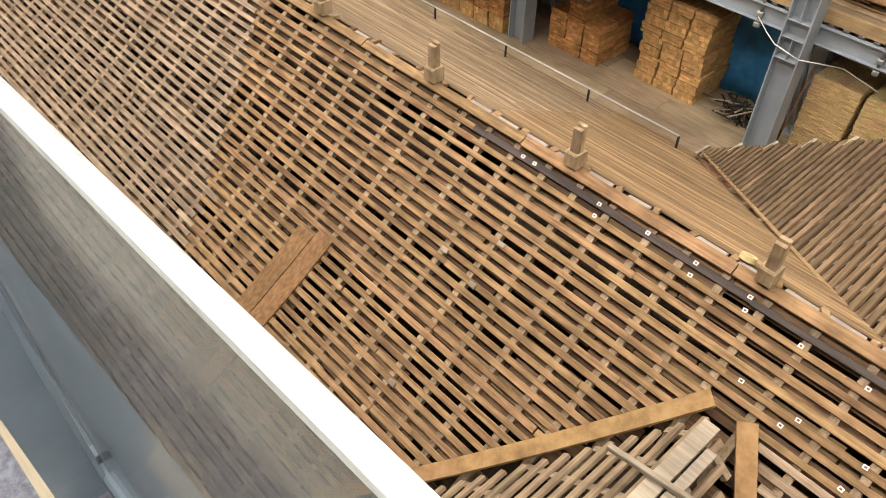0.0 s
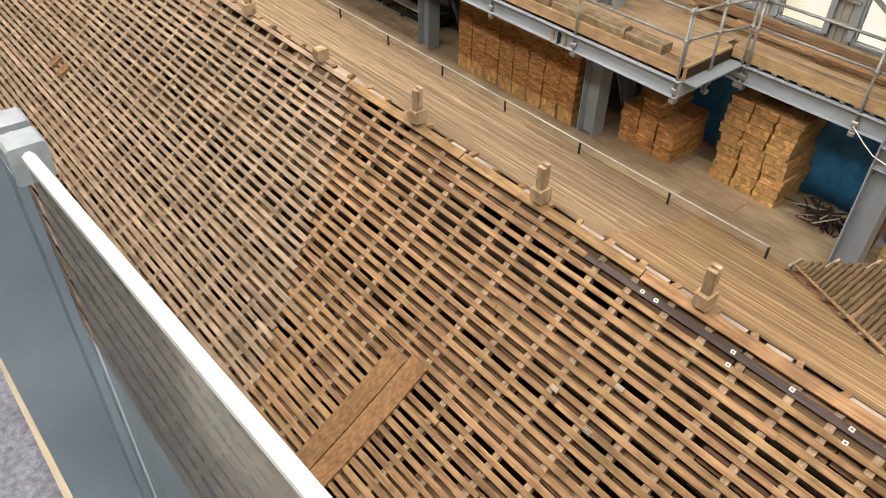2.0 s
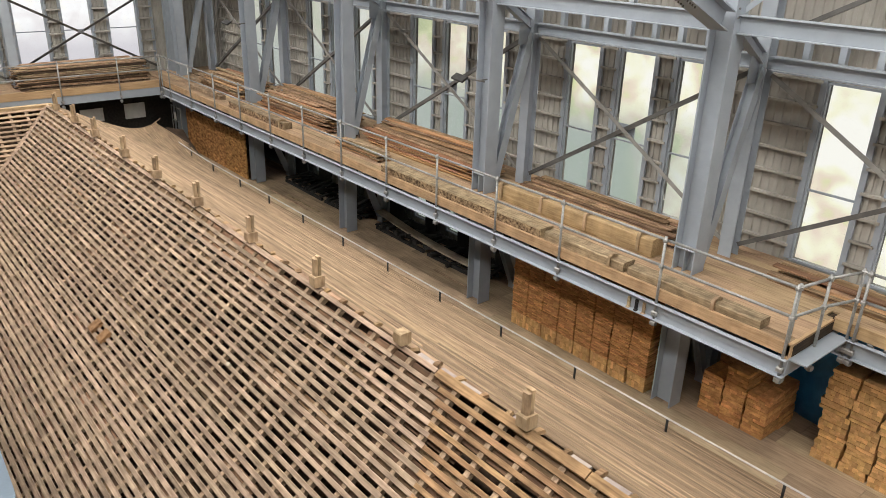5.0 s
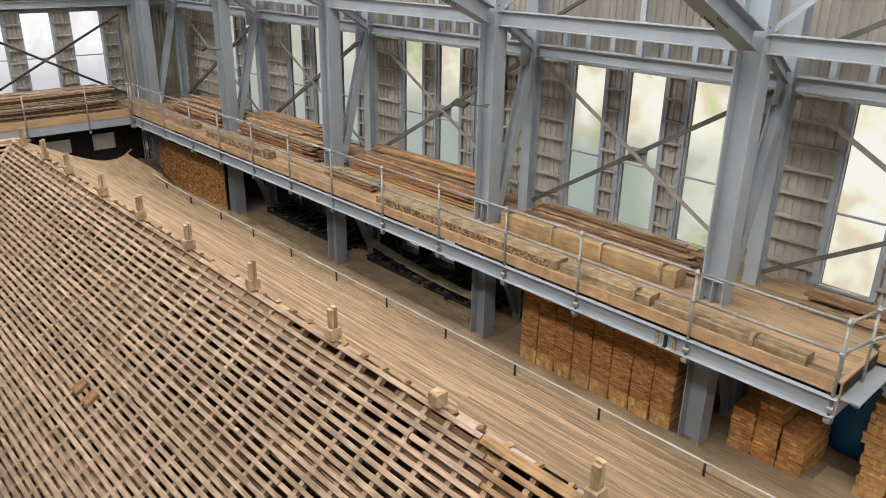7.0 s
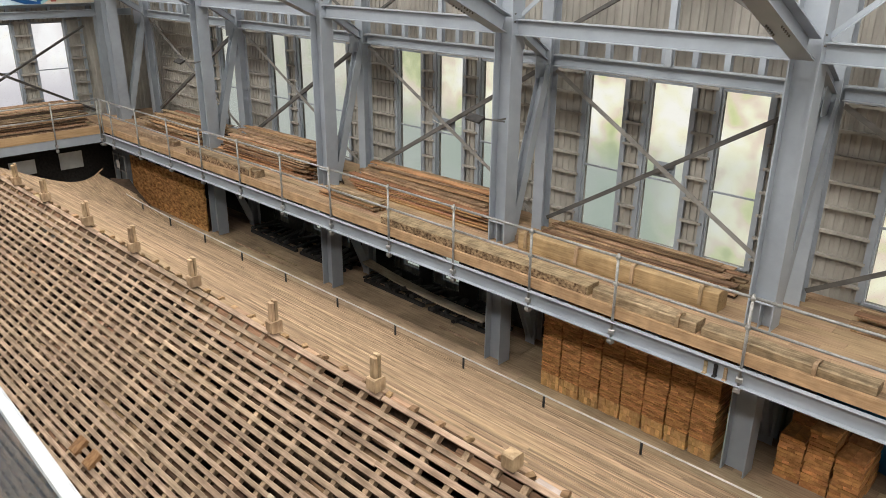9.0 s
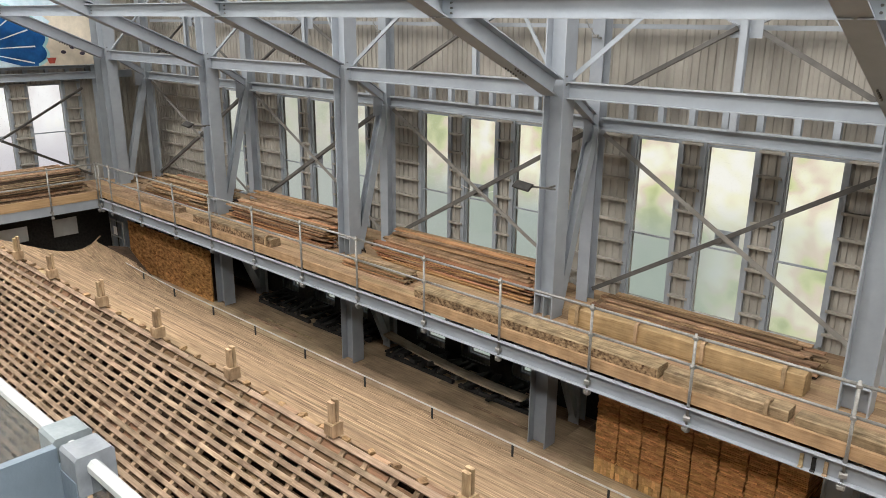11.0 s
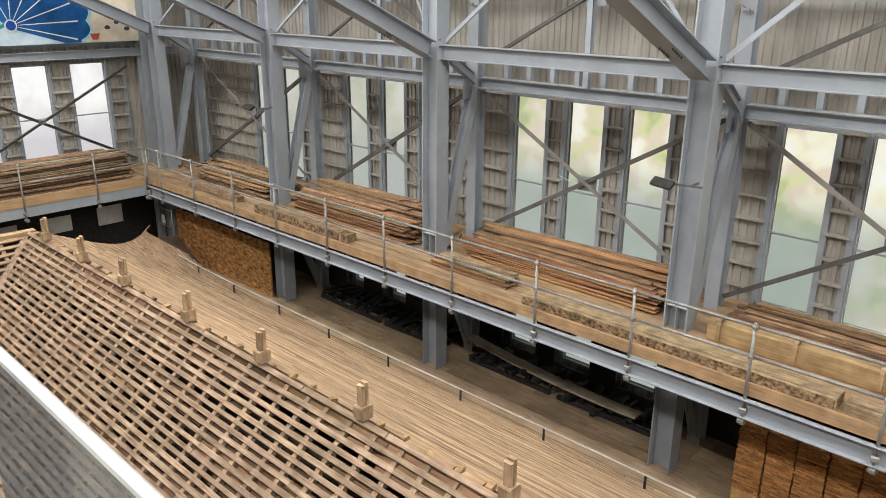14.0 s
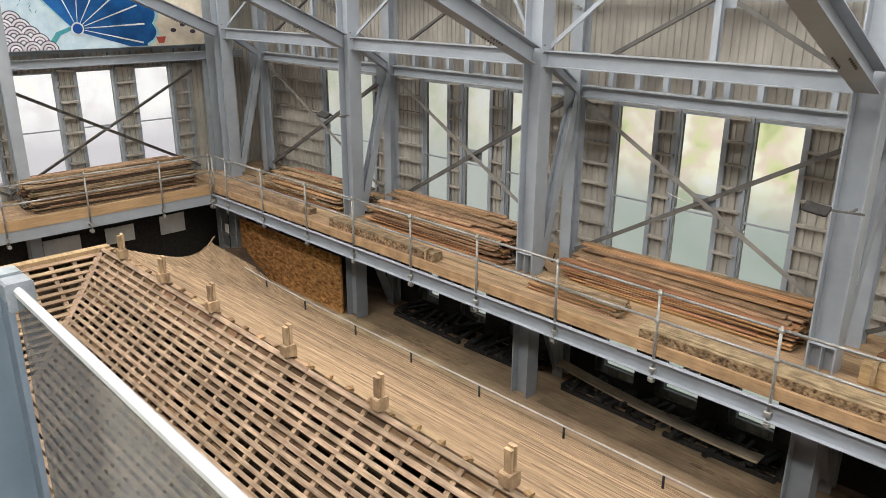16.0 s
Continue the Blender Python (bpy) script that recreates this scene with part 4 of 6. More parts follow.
def build_store():
    d = thing("lower_deck", "grey-brown plank deck under the upper deck", "deck", kind="structure")
    bm = bmesh.new()
    box(bm, -34.2, 8.8, 9.6, 13.45, -7.3, -7.05)
    part("joists", bm, DARK_WOOD, d)
    plank_run(d, -34.0, 8.5, 9.8, 13.4, LOW_Z, 0.6, 3.6, DECK_LOW)
    bundle_stack(-13.75, -10.0, 11.55, 12.6, LOW_Z, 8, 2, 5, BUNDLE_RED, "high stack of orange-brown bark shingle bundles", h=0.33, layers=10, base=BUNDLE)
    for k, (x0, x1) in enumerate(((-32.1, -30.3), (-30.28, -28.6), (-28.58, -26.95))):
        o = thing("chipboard_sheet", "orange flake chipboard sheet standing by a column", "board", ((x0 + x1) / 2, 11.45, LOW_Z), group="chipboard sheets")
        bm = bmesh.new()
        chamfered(bm, x1 - x0, 0.05, 1.62, 0.004, Matrix.Translation((0, 0, 0.81)))
        part("sheet", bm, OSB, o)
    # Black sheets added before the walls to darken the store under the deck.
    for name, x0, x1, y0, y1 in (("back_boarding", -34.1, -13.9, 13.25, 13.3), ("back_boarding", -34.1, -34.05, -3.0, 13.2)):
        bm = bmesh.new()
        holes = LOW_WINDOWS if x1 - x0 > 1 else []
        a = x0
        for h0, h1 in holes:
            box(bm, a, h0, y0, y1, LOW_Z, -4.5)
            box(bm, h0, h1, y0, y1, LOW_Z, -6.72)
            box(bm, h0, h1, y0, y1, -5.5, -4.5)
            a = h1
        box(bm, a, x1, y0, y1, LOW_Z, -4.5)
        solid(name, bm, BLACK, "black backing sheet added behind the store under the deck", "wall", kind="structure")
    for y0, y1, z0, z1 in ((9.55, 10.35, -5.9, -5.3), (7.9, 8.75, -5.85, -5.35), (6.2, 7.2, -5.85, -5.35)):
        p = thing("pale_panel", "pale plastic panel hung under the end deck", "panel", (-33.6, (y0 + y1) / 2, (z0 + z1) / 2), group="pale panels")
        bm = bmesh.new()
        chamfered(bm, y1 - y0, 0.012, z1 - z0, 0.003, Matrix.Rotation(radians(90), 4, "Z"))
        part("sheet", bm, SHADE_CLOTH, p)
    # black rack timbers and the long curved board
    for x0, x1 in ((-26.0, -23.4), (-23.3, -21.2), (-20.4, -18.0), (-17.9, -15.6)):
        p = thing("dark_timber_heap", "heap of black timbers on the store floor", "timber pile", ((x0 + x1) / 2, 12.75, LOW_Z), group="dark heaps")
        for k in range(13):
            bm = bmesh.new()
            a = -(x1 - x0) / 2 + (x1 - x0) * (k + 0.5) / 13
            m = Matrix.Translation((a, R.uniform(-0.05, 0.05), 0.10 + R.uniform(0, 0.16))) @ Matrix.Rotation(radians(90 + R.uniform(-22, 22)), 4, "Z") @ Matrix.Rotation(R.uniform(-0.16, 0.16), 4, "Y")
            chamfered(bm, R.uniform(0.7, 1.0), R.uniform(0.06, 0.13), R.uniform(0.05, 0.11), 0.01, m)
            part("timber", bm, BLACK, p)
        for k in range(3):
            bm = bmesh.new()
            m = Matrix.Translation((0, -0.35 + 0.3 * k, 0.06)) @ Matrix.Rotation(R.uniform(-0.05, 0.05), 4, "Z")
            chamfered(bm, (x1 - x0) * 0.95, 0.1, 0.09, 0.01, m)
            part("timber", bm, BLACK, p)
    p = thing("curved_board", "long bowed grey-brown board laid across the dark heap", "board", (-18.3, 12.5, LOW_Z + 0.3))
    bm = bmesh.new()
    n = 12
    rings = []
    for k in range(n + 1):
        x, y, z = -2.35 + 4.7 * k / n, 0.22 - 0.35 * k / n, 0.10 * (2 * k / n - 1) ** 2 + 0.04 - 0.05 * k / n
        rings.append([bm.verts.new((x, y + a, z + b)) for a, b in rect(0.30, 0.04)])
    for a, b in zip(rings, rings[1:]):
        for k in range(4):
            bm.faces.new((a[k], a[(k + 1) % 4], b[(k + 1) % 4], b[k]))
    bm.faces.new(rings[0])
    bm.faces.new(rings[-1][::-1])
    part("board", bm, GREY_WOOD, p)
    for x0, x1, y in ((-25.5, -23.0, 11.55), (-24.6, -22.6, 11.75), (-17.0, -15.4, 11.9)):
        b = heavy_beam(x0, x1, y, LOW_Z, 0.07, 0.04, OLD_BEAM, "thin worn batten lying on the lower deck")
    # wire cage
    c = thing("wire_cage", "black tubular cage rack holding a white notice", "rack", (-32.0, 11.0, LOW_Z))
    for x in (-0.45, 0, 0.45):
        tube("bar", (x, 0, 0.0), (x, 0, 1.75), c, 0.018, mat=GALV if x else BLACK)
    for z in (0.35, 0.75, 1.15, 1.7):
        tube("bar", (-0.45, 0, z), (0.45, 0, z), c, 0.016, mat=GALV)
    bm = bmesh.new()
    box(bm, -0.2, 0.05, -0.03, -0.024, 1.22, 1.5)
    part("notice", bm, PAPER_TAG, c, "blank white notice")
    # broken sticks
    stick_heap(-4.8, 12.6, LOW_Z, 60, 0.2)
    stick_heap(-31.3, 12.3, DECK_Z, 34, 0.3)
    stick_heap(-21.15, 12.0, DECK_Z, 26, 0.2)
    stick_heap(-26.9, 12.3, DECK_Z, 18, 0.2)
    bundle_stack(-9.1, -7.75, 12.0, 13.1, LOW_Z, 3, 2, 4, BUNDLE_RED, "small stepped stack of orange shingle bundles", drop=0.35, layers=4)
    bundle_stack(-7.05, -5.6, 12.3, 13.3, LOW_Z, 3, 2, 9, BUNDLE, "tall block of tied yellow shingle bundles", h=0.2, blocks=True)
    for x0 in (-3.62, -2.74, -1.86, -0.98, -0.1, 0.78):
        bundle_stack(x0, x0 + 0.83, 12.15, 13.1, LOW_Z, 1, 1, 5, BUNDLE_PALE, "upright stack of pale tied shingles", h=0.33, layers=11, group="pale shingle stacks")
    p = thing("leaning_pole", "thin brown pole leaning on the shingle stacks", "pole", (-3.78, 12.0, LOW_Z))
    bm = bmesh.new()
    sweep(bm, ring_profile(0.025, 8), (0, 0, 0), (0.12, 0.22, 1.75), (1, 0, 0))
    part("shaft", bm, BOARD_BROWN, p, smooth=True)
    p = thing("rope", "slack white rope tied from the rail to the column", "rope", (-4.7, 11.86, -4.66))
    line = [Vector(q) for q in ((0, 0, 0), (0.3, -0.22, -0.07), (0.55, -0.38, -0.12), (1.0, -0.40, -0.20), (1.5, 0.2, -0.36), (2.1, 0.3, -0.55))]
    bm = bmesh.new()
    for a, b in zip(line, line[1:]):
        sweep(bm, ring_profile(0.009, 8), a, b)
    part("strand", bm, PAPER_TAG, p, smooth=True)
    # tarps hanging behind
    for x0, x1, z1 in ((-9.0, -3.8, -4.75), (-15.0, -14.0, -5.2)):
        t = thing("tarp", "creased blue plastic tarp hung behind the stacks", "tarp", ((x0 + x1) / 2, 13.36, LOW_Z), group="tarps")
        bm = bmesh.new()
        n = 40
        rows = []
        for z in (0, 0.4, 0.8, 1.2, 1.6, z1 - LOW_Z):
            rows.append([bm.verts.new((-(x1 - x0) / 2 + (x1 - x0) * k / n, 0.04 * math.sin(k * 0.9 + z) + 0.02 * math.sin(k * 2.3) - 0.02, z)) for k in range(n + 1)])
        for a, b in zip(rows, rows[1:]):
            for k in range(n):
                bm.faces.new((a[k], a[k + 1], b[k + 1], b[k]))
        ob = part("sheet", bm, TARP, t, smooth=True)
        md = ob.modifiers.new("thick", "SOLIDIFY")
        md.thickness = 0.006
        for k in range(int((x1 - x0) / 0.6)):
            bm = bmesh.new()
            a = -(x1 - x0) / 2 + 0.2 + k * 0.6
            sweep(bm, ring_profile(0.022, 10), (a, -0.09, z1 - LOW_Z - 0.06), (a, -0.075, z1 - LOW_Z - 0.06))
            part("eyelet", bm, GALV, t, "metal eyelet")
        bm = bmesh.new()
        sweep(bm, ring_profile(0.03, 8), (-(x1 - x0) / 2, -0.02, z1 - LOW_Z), ((x1 - x0) / 2, -0.02, z1 - LOW_Z))
        part("hem", bm, TARP, t, "rolled hem along the top")


# ---- timber roof under repair ----
def strip_along(bm, pts, w, h):
    """A square-edged strip through pts in the y-z plane, centred on x = 0, its top on the line."""
    rings = []
    for k, (y, z) in enumerate(pts):
        y0, z0 = pts[max(k - 1, 0)]
        y1, z1 = pts[min(k + 1, len(pts) - 1)]
        d = Vector((0, y1 - y0, z1 - z0)).normalized()
        nrm = Vector((0, -d.z, d.y)) if d.y > 0 else Vector((0, d.z, -d.y))
        c = Vector((0, y, z))
        rings.append([bm.verts.new(c + Vector((s * w / 2, 0, 0)) + nrm * t) for s, t in ((-1, 0), (1, 0), (1, -h), (-1, -h))])
    for a, b in zip(rings, rings[1:]):
        for k in range(4):
            bm.faces.new((a[k], a[(k + 1) % 4], b[(k + 1) % 4], b[k]))
    bm.faces.new(rings[0])
    bm.faces.new(rings[-1][::-1])


BAT_P, BAT_W, BAT_T = 0.0955, 0.068, 0.04      # pitch in plan, width, thickness of the battens
RAF_P = 2.09 / 5
VALLEY_L = lambda y: LEFT_RIDGE + (RIDGE_Y - y) * 0.85


def right_limit(y):
    """Where the near slope meets the cross gable, or the end of the roof."""
    return -0.85 - (4.45 - y) * 0.9 if y < 4.45 else 6.0


def build_near_slope():
    slope = thing("roof_lattice", "weathered lattice of roof battens over rafters, boards missing", "roof", (0, 0, 0), kind="structure")
    pts = [(y, near_z(y) - 0.026) for y in [RIDGE_Y - 0.02 - 0.55 * k for k in range(12)]]
    bm = bmesh.new()
    strip_along(bm, pts, 0.075, 0.08)
    cross = mesh_of(bm, "cross_batten", LATTICE_Y)
    k0 = int((-26.0) / RAF_P)
    for k in range(k0, 15):
        x = k * RAF_P - 0.12
        ob = part("cross_batten", cross, LATTICE_Y, slope)
        ob.location = (x + R.uniform(-0.025, 0.025), 0, R.uniform(-0.006, 0.004))
        ob.rotation_euler = (0, 0, R.uniform(-0.004, 0.004))
    shared = {}

    def batten(x0, x1, y, mat, w=BAT_W, t=BAT_T, parent=slope, name="batten"):
        w = R.choice((w - 0.007, w, w + 0.005))
        key = (round(x1 - x0, 1), w, t, mat.name)
        if key not in shared:
            bm = bmesh.new()
            chamfered(bm, key[0], w, t, 0.004)
            shared[key] = mesh_of(bm, "batten", mat)
        ang = math.atan(0.86 - 0.1 * (RIDGE_Y - y))
        ob = part(name, shared[key], mat, parent)
        ob.location = ((x0 + x1) / 2, y, near_z(y) - 0.018 + R.uniform(-0.006, 0.004))
        ob.location.y += R.uniform(-0.006, 0.006)
        ob.rotation_euler = (ang + R.uniform(-0.05, 0.05), R.uniform(-0.0015, 0.0015), R.uniform(-0.003, 0.003))
        return ob

    rest = bmesh.new()
    count = 0
    rows = int(6.1 / BAT_P)
    for j in range(rows):
        y = RIDGE_Y - 0.15 - j * BAT_P
        x = VALLEY_L(y)
        end = right_limit(y)
        first = True
        while x < end - 0.1:
            L = R.choice((2.8, 3.2, 3.6, 4.2)) * (R.random() if first else 1.0)
            L = max(L, 0.4)
            x1 = min(x + L, end)
            first = False
            if y > 1.9 and x > -22.5 and count < 330:
                if j == 0 and x < -4.3 < x1:
                    x1 = -4.3
                # Diagonal shade boundary: battens are cut here and change to the shaded colour.
                edge = -8.3 + (4.63 - y) * 0.7
                if x < edge < x1 - 0.3:
                    x1 = edge
                batten(x, x1, y, BLACK_WOOD if j == 0 and x > -4.5 else (LATTICE_WARM_SHADE if x > edge - 0.2 else LATTICE))
                count += 1
            else:
                ang = math.atan(0.86 - 0.1 * (RIDGE_Y - y))
                m = Matrix.Translation(((x + x1) / 2, y, near_z(y) - 0.018)) @ Matrix.Rotation(ang, 4, "X")
                chamfered(rest, x1 - x - 0.004, BAT_W, BAT_T, 0.004, m)
            x = x1
    ob = part("batten_field", rest, LATTICE, slope)
    ob["kind"] = "stuff"
    # right of the cross gable
    for j in range(40):
        y = 4.40 - j * BAT_P
        x = -0.45 + (4.45 - y) * 0.9
        if x < 5.8:
            batten(x, 6.0, y, LATTICE)
    # old boarding below, with gaps, then a dark sheet for the hollow's shade
    bm = bmesh.new()
    y = RIDGE_Y - 0.09
    while y > -1.0:
        x = VALLEY_L(y) - 0.3
        while x < 6:
            L = R.uniform(0.5, 2.4)
            if R.random() < 0.76:
                dz = -0.14 + R.uniform(-0.05, 0.03)
                m = Matrix.Translation((x + L / 2, y, near_z(y) + dz)) @ Matrix.Rotation(math.atan(0.86 - 0.1 * (RIDGE_Y - y)) + R.uniform(-0.06, 0.06), 4, "X")
                chamfered(bm, L - 0.02, R.uniform(0.12, 0.2), 0.02, 0.003, m)
            x += L
        y -= 0.17
    x = VALLEY_L(5.1)
    while x < 6:
        L = R.uniform(1.2, 3.0)
        for yy in (RIDGE_Y - 0.06, RIDGE_Y - 0.17, RIDGE_Y - 0.28):
            if R.random() < 0.65:
                chamfered(bm, L - 0.015, 0.125, 0.02, 0.003, Matrix.Translation((x + L / 2, yy, near_z(yy) - 0.085)) @ Matrix.Rotation(0.7, 4, "X"))
        x += L
    ob = part("under_boarding", bm, UNDER, slope, "brown old boards under the lattice")
    ob["kind"] = "stuff"
    # Dark sheet added deep down as the shaded hollow of the roof.
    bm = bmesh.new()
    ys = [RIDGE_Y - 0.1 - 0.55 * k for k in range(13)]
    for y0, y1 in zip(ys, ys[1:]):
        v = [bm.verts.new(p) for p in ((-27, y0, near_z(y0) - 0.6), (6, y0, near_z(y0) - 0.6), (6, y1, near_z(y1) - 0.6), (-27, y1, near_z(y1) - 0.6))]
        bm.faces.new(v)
    ob = part("inner_boarding", bm, DARK_WOOD, slope, "dark backing sheet deep under the lattice")
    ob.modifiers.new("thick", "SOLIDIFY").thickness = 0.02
    # covering boards lying on the lattice
    for x0, x1 in ((-5.62, -5.355), (-5.34, -5.08)):
        b = thing("loose_board", "brown flat board lying across the roof battens", "board", ((x0 + x1) / 2, 0, 0), group="loose boards")
        bm = bmesh.new()
        strip_along(bm, [(y, near_z(y) + 0.03) for y in (3.58 if x0 > -5.5 else 3.5, 3.2, 2.7, 2.2, 1.7)], x1 - x0, 0.025)
        part("board", bm, BROWN_Y, b)
    return slope


def build_left_wing():
    w = thing("wing_lattice", "lattice of battens on the side wing of the roof", "roof", kind="structure")
    for j in range(46):
        x = LEFT_RIDGE + 0.1 + j * BAT_P * 1.15
        y_top = RIDGE_Y - (x - LEFT_RIDGE) / 0.85
        y0 = -1.6
        if y_top - y0 < 0.3:
            continue
        bm = bmesh.new()
        m = Matrix.Translation((x, (y_top + y0) / 2, near_z(y_top))) @ Matrix.Rotation(math.atan(0.8), 4, "Y") @ Matrix.Rotation(radians(90), 4, "Z")
        chamfered(bm, y_top - y0, BAT_W, BAT_T, 0.004, m)
        part("batten", bm, LATTICE_Y, w)
    for k in range(20):
        y = RIDGE_Y - 0.2 - k * RAF_P
        xe = LEFT_RIDGE + (RIDGE_Y - y) * 0.85
        bm = bmesh.new()
        n = 6
        xs = [LEFT_RIDGE + (xe - LEFT_RIDGE) * i / n for i in range(n + 1)]
        zs = [near_z(RIDGE_Y - (x - LEFT_RIDGE) / 0.85) - 0.05 for x in xs]
        for a in range(n):
            sweep(bm, rect(0.075, 0.06), (xs[a], y, zs[a]), (xs[a + 1], y, zs[a + 1]))
        part("cross_batten", bm, LATTICE, w)
    # valley board
    bm = bmesh.new()
    ys = [RIDGE_Y - 0.1 - 0.5 * k for k in range(11)]
    for a, b in zip(ys, ys[1:]):
        sweep(bm, rect(0.13, 0.03), (VALLEY_L(a), a, near_z(a) + 0.02), (VALLEY_L(b), b, near_z(b) + 0.02))
    part("valley_board", bm, LATTICE, w)
    bm = bmesh.new()
    sweep(bm, rect(0.2, 0.12), (LEFT_RIDGE - 0.02, RIDGE_Y + 0.1, RIDGE_Z - 0.05), (LEFT_RIDGE - 0.02, -1.6, RIDGE_Z - 0.05))
    part("ridge_beam", bm, RIDGE_WOOD, w)
    # Dark sheet put under the wing battens for the shade in their gaps.
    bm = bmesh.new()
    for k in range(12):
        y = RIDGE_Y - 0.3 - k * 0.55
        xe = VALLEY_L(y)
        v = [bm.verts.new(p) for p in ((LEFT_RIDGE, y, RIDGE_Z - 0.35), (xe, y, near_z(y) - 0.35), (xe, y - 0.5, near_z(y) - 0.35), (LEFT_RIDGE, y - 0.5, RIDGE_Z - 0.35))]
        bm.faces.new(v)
    ob = part("under_boarding", bm, DARK_WOOD, w, "dark backing sheet under the lattice")
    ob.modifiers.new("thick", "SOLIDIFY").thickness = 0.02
    # outer slope of the wing, falling to the end deck
    bm = bmesh.new()
    v = [bm.verts.new(p) for p in ((LEFT_RIDGE - 0.1, RIDGE_Y, RIDGE_Z - 0.05), (LEFT_RIDGE - 0.1, -1.6, RIDGE_Z - 0.05), (-30.6, -1.6, -6.0), (-30.6, 9.6, -6.0))]
    bm.faces.new(v)
    ob = part("outer_boarding", bm, STRIP, w)
    ob.modifiers.new("thick", "SOLIDIFY").thickness = 0.04


def gable_z(x):
    return -4.15 - 0.8 * abs(x + 0.72)


def build_cross_gable():
    g = thing("gable_lattice", "small cross gable of battens with flat valley boards", "roof", kind="structure")
    for s in (-1, 1):
        for j in range(26):
            off = 0.10 + j * BAT_P * 1.25
            x = -0.72 + s * off
            y_top = 4.42 - off / 0.9 + (0.0 if s < 0 else -0.1)
            bm = bmesh.new()
            L = y_top + 1.0
            m = Matrix.Translation((x, (y_top - 1.0) / 2, gable_z(x))) @ Matrix.Rotation(s * math.atan(0.8), 4, "Y") @ Matrix.Rotation(radians(90), 4, "Z")
            chamfered(bm, L, BAT_W, BAT_T, 0.004, m)
            part("batten", bm, LATTICE_Y, g)
        for k in range(12):
            y = 4.1 - k * RAF_P
            xe = -0.72 + s * min(2.1, (4.42 - y) * 0.9)
            bm = bmesh.new()
            sweep(bm, rect(0.07, 0.06), (-0.72, y, gable_z(-0.72) - 0.05), (xe, y, gable_z(xe) - 0.05))
            part("cross_batten", bm, LATTICE, g)
    for s, x0, x1, y1 in ((-1, -0.88, -3.2, 1.85), (1, -0.56, 1.2, 2.3)):
        bm = bmesh.new()
        n = 5
        q = [(x0 + (x1 - x0) * i / n, 4.46 + (y1 - 4.46) * i / n) for i in range(n + 1)]
        for a, b in zip(q, q[1:]):
            sweep(bm, rect(0.17, 0.03), (a[0], a[1], near_z(a[1]) + 0.045), (b[0], b[1], near_z(b[1]) + 0.045))
        part("valley_board", bm, VALLEY, g, "flat brown valley board")
    bm = bmesh.new()
    box(bm, -0.80, -0.66, 2.4, 4.2, -4.15, -4.09)
    box(bm, -0.64, -0.55, 2.2, 4.0, -4.17, -4.12)
    part("ridge_board", bm, GREY_WOOD, g, "pale old ridge boards")
    # Two dark sheets give the gable gaps their shade.
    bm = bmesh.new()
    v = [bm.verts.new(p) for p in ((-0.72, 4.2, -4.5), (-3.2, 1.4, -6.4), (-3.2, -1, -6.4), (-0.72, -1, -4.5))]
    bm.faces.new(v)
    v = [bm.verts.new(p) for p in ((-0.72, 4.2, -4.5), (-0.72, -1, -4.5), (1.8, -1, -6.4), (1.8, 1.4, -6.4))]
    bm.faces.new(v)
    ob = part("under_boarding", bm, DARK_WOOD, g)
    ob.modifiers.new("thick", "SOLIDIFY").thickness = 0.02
    b = thing("loose_batten", "curved offcut lying across the gable boards", "board", (-0.78, 3.45, -4.06))
    bm = bmesh.new()
    chamfered(bm, 0.75, 0.05, 0.05, 0.006, Matrix.Rotation(radians(8), 4, "Z"))
    part("batten", bm, GREY_WOOD, b)


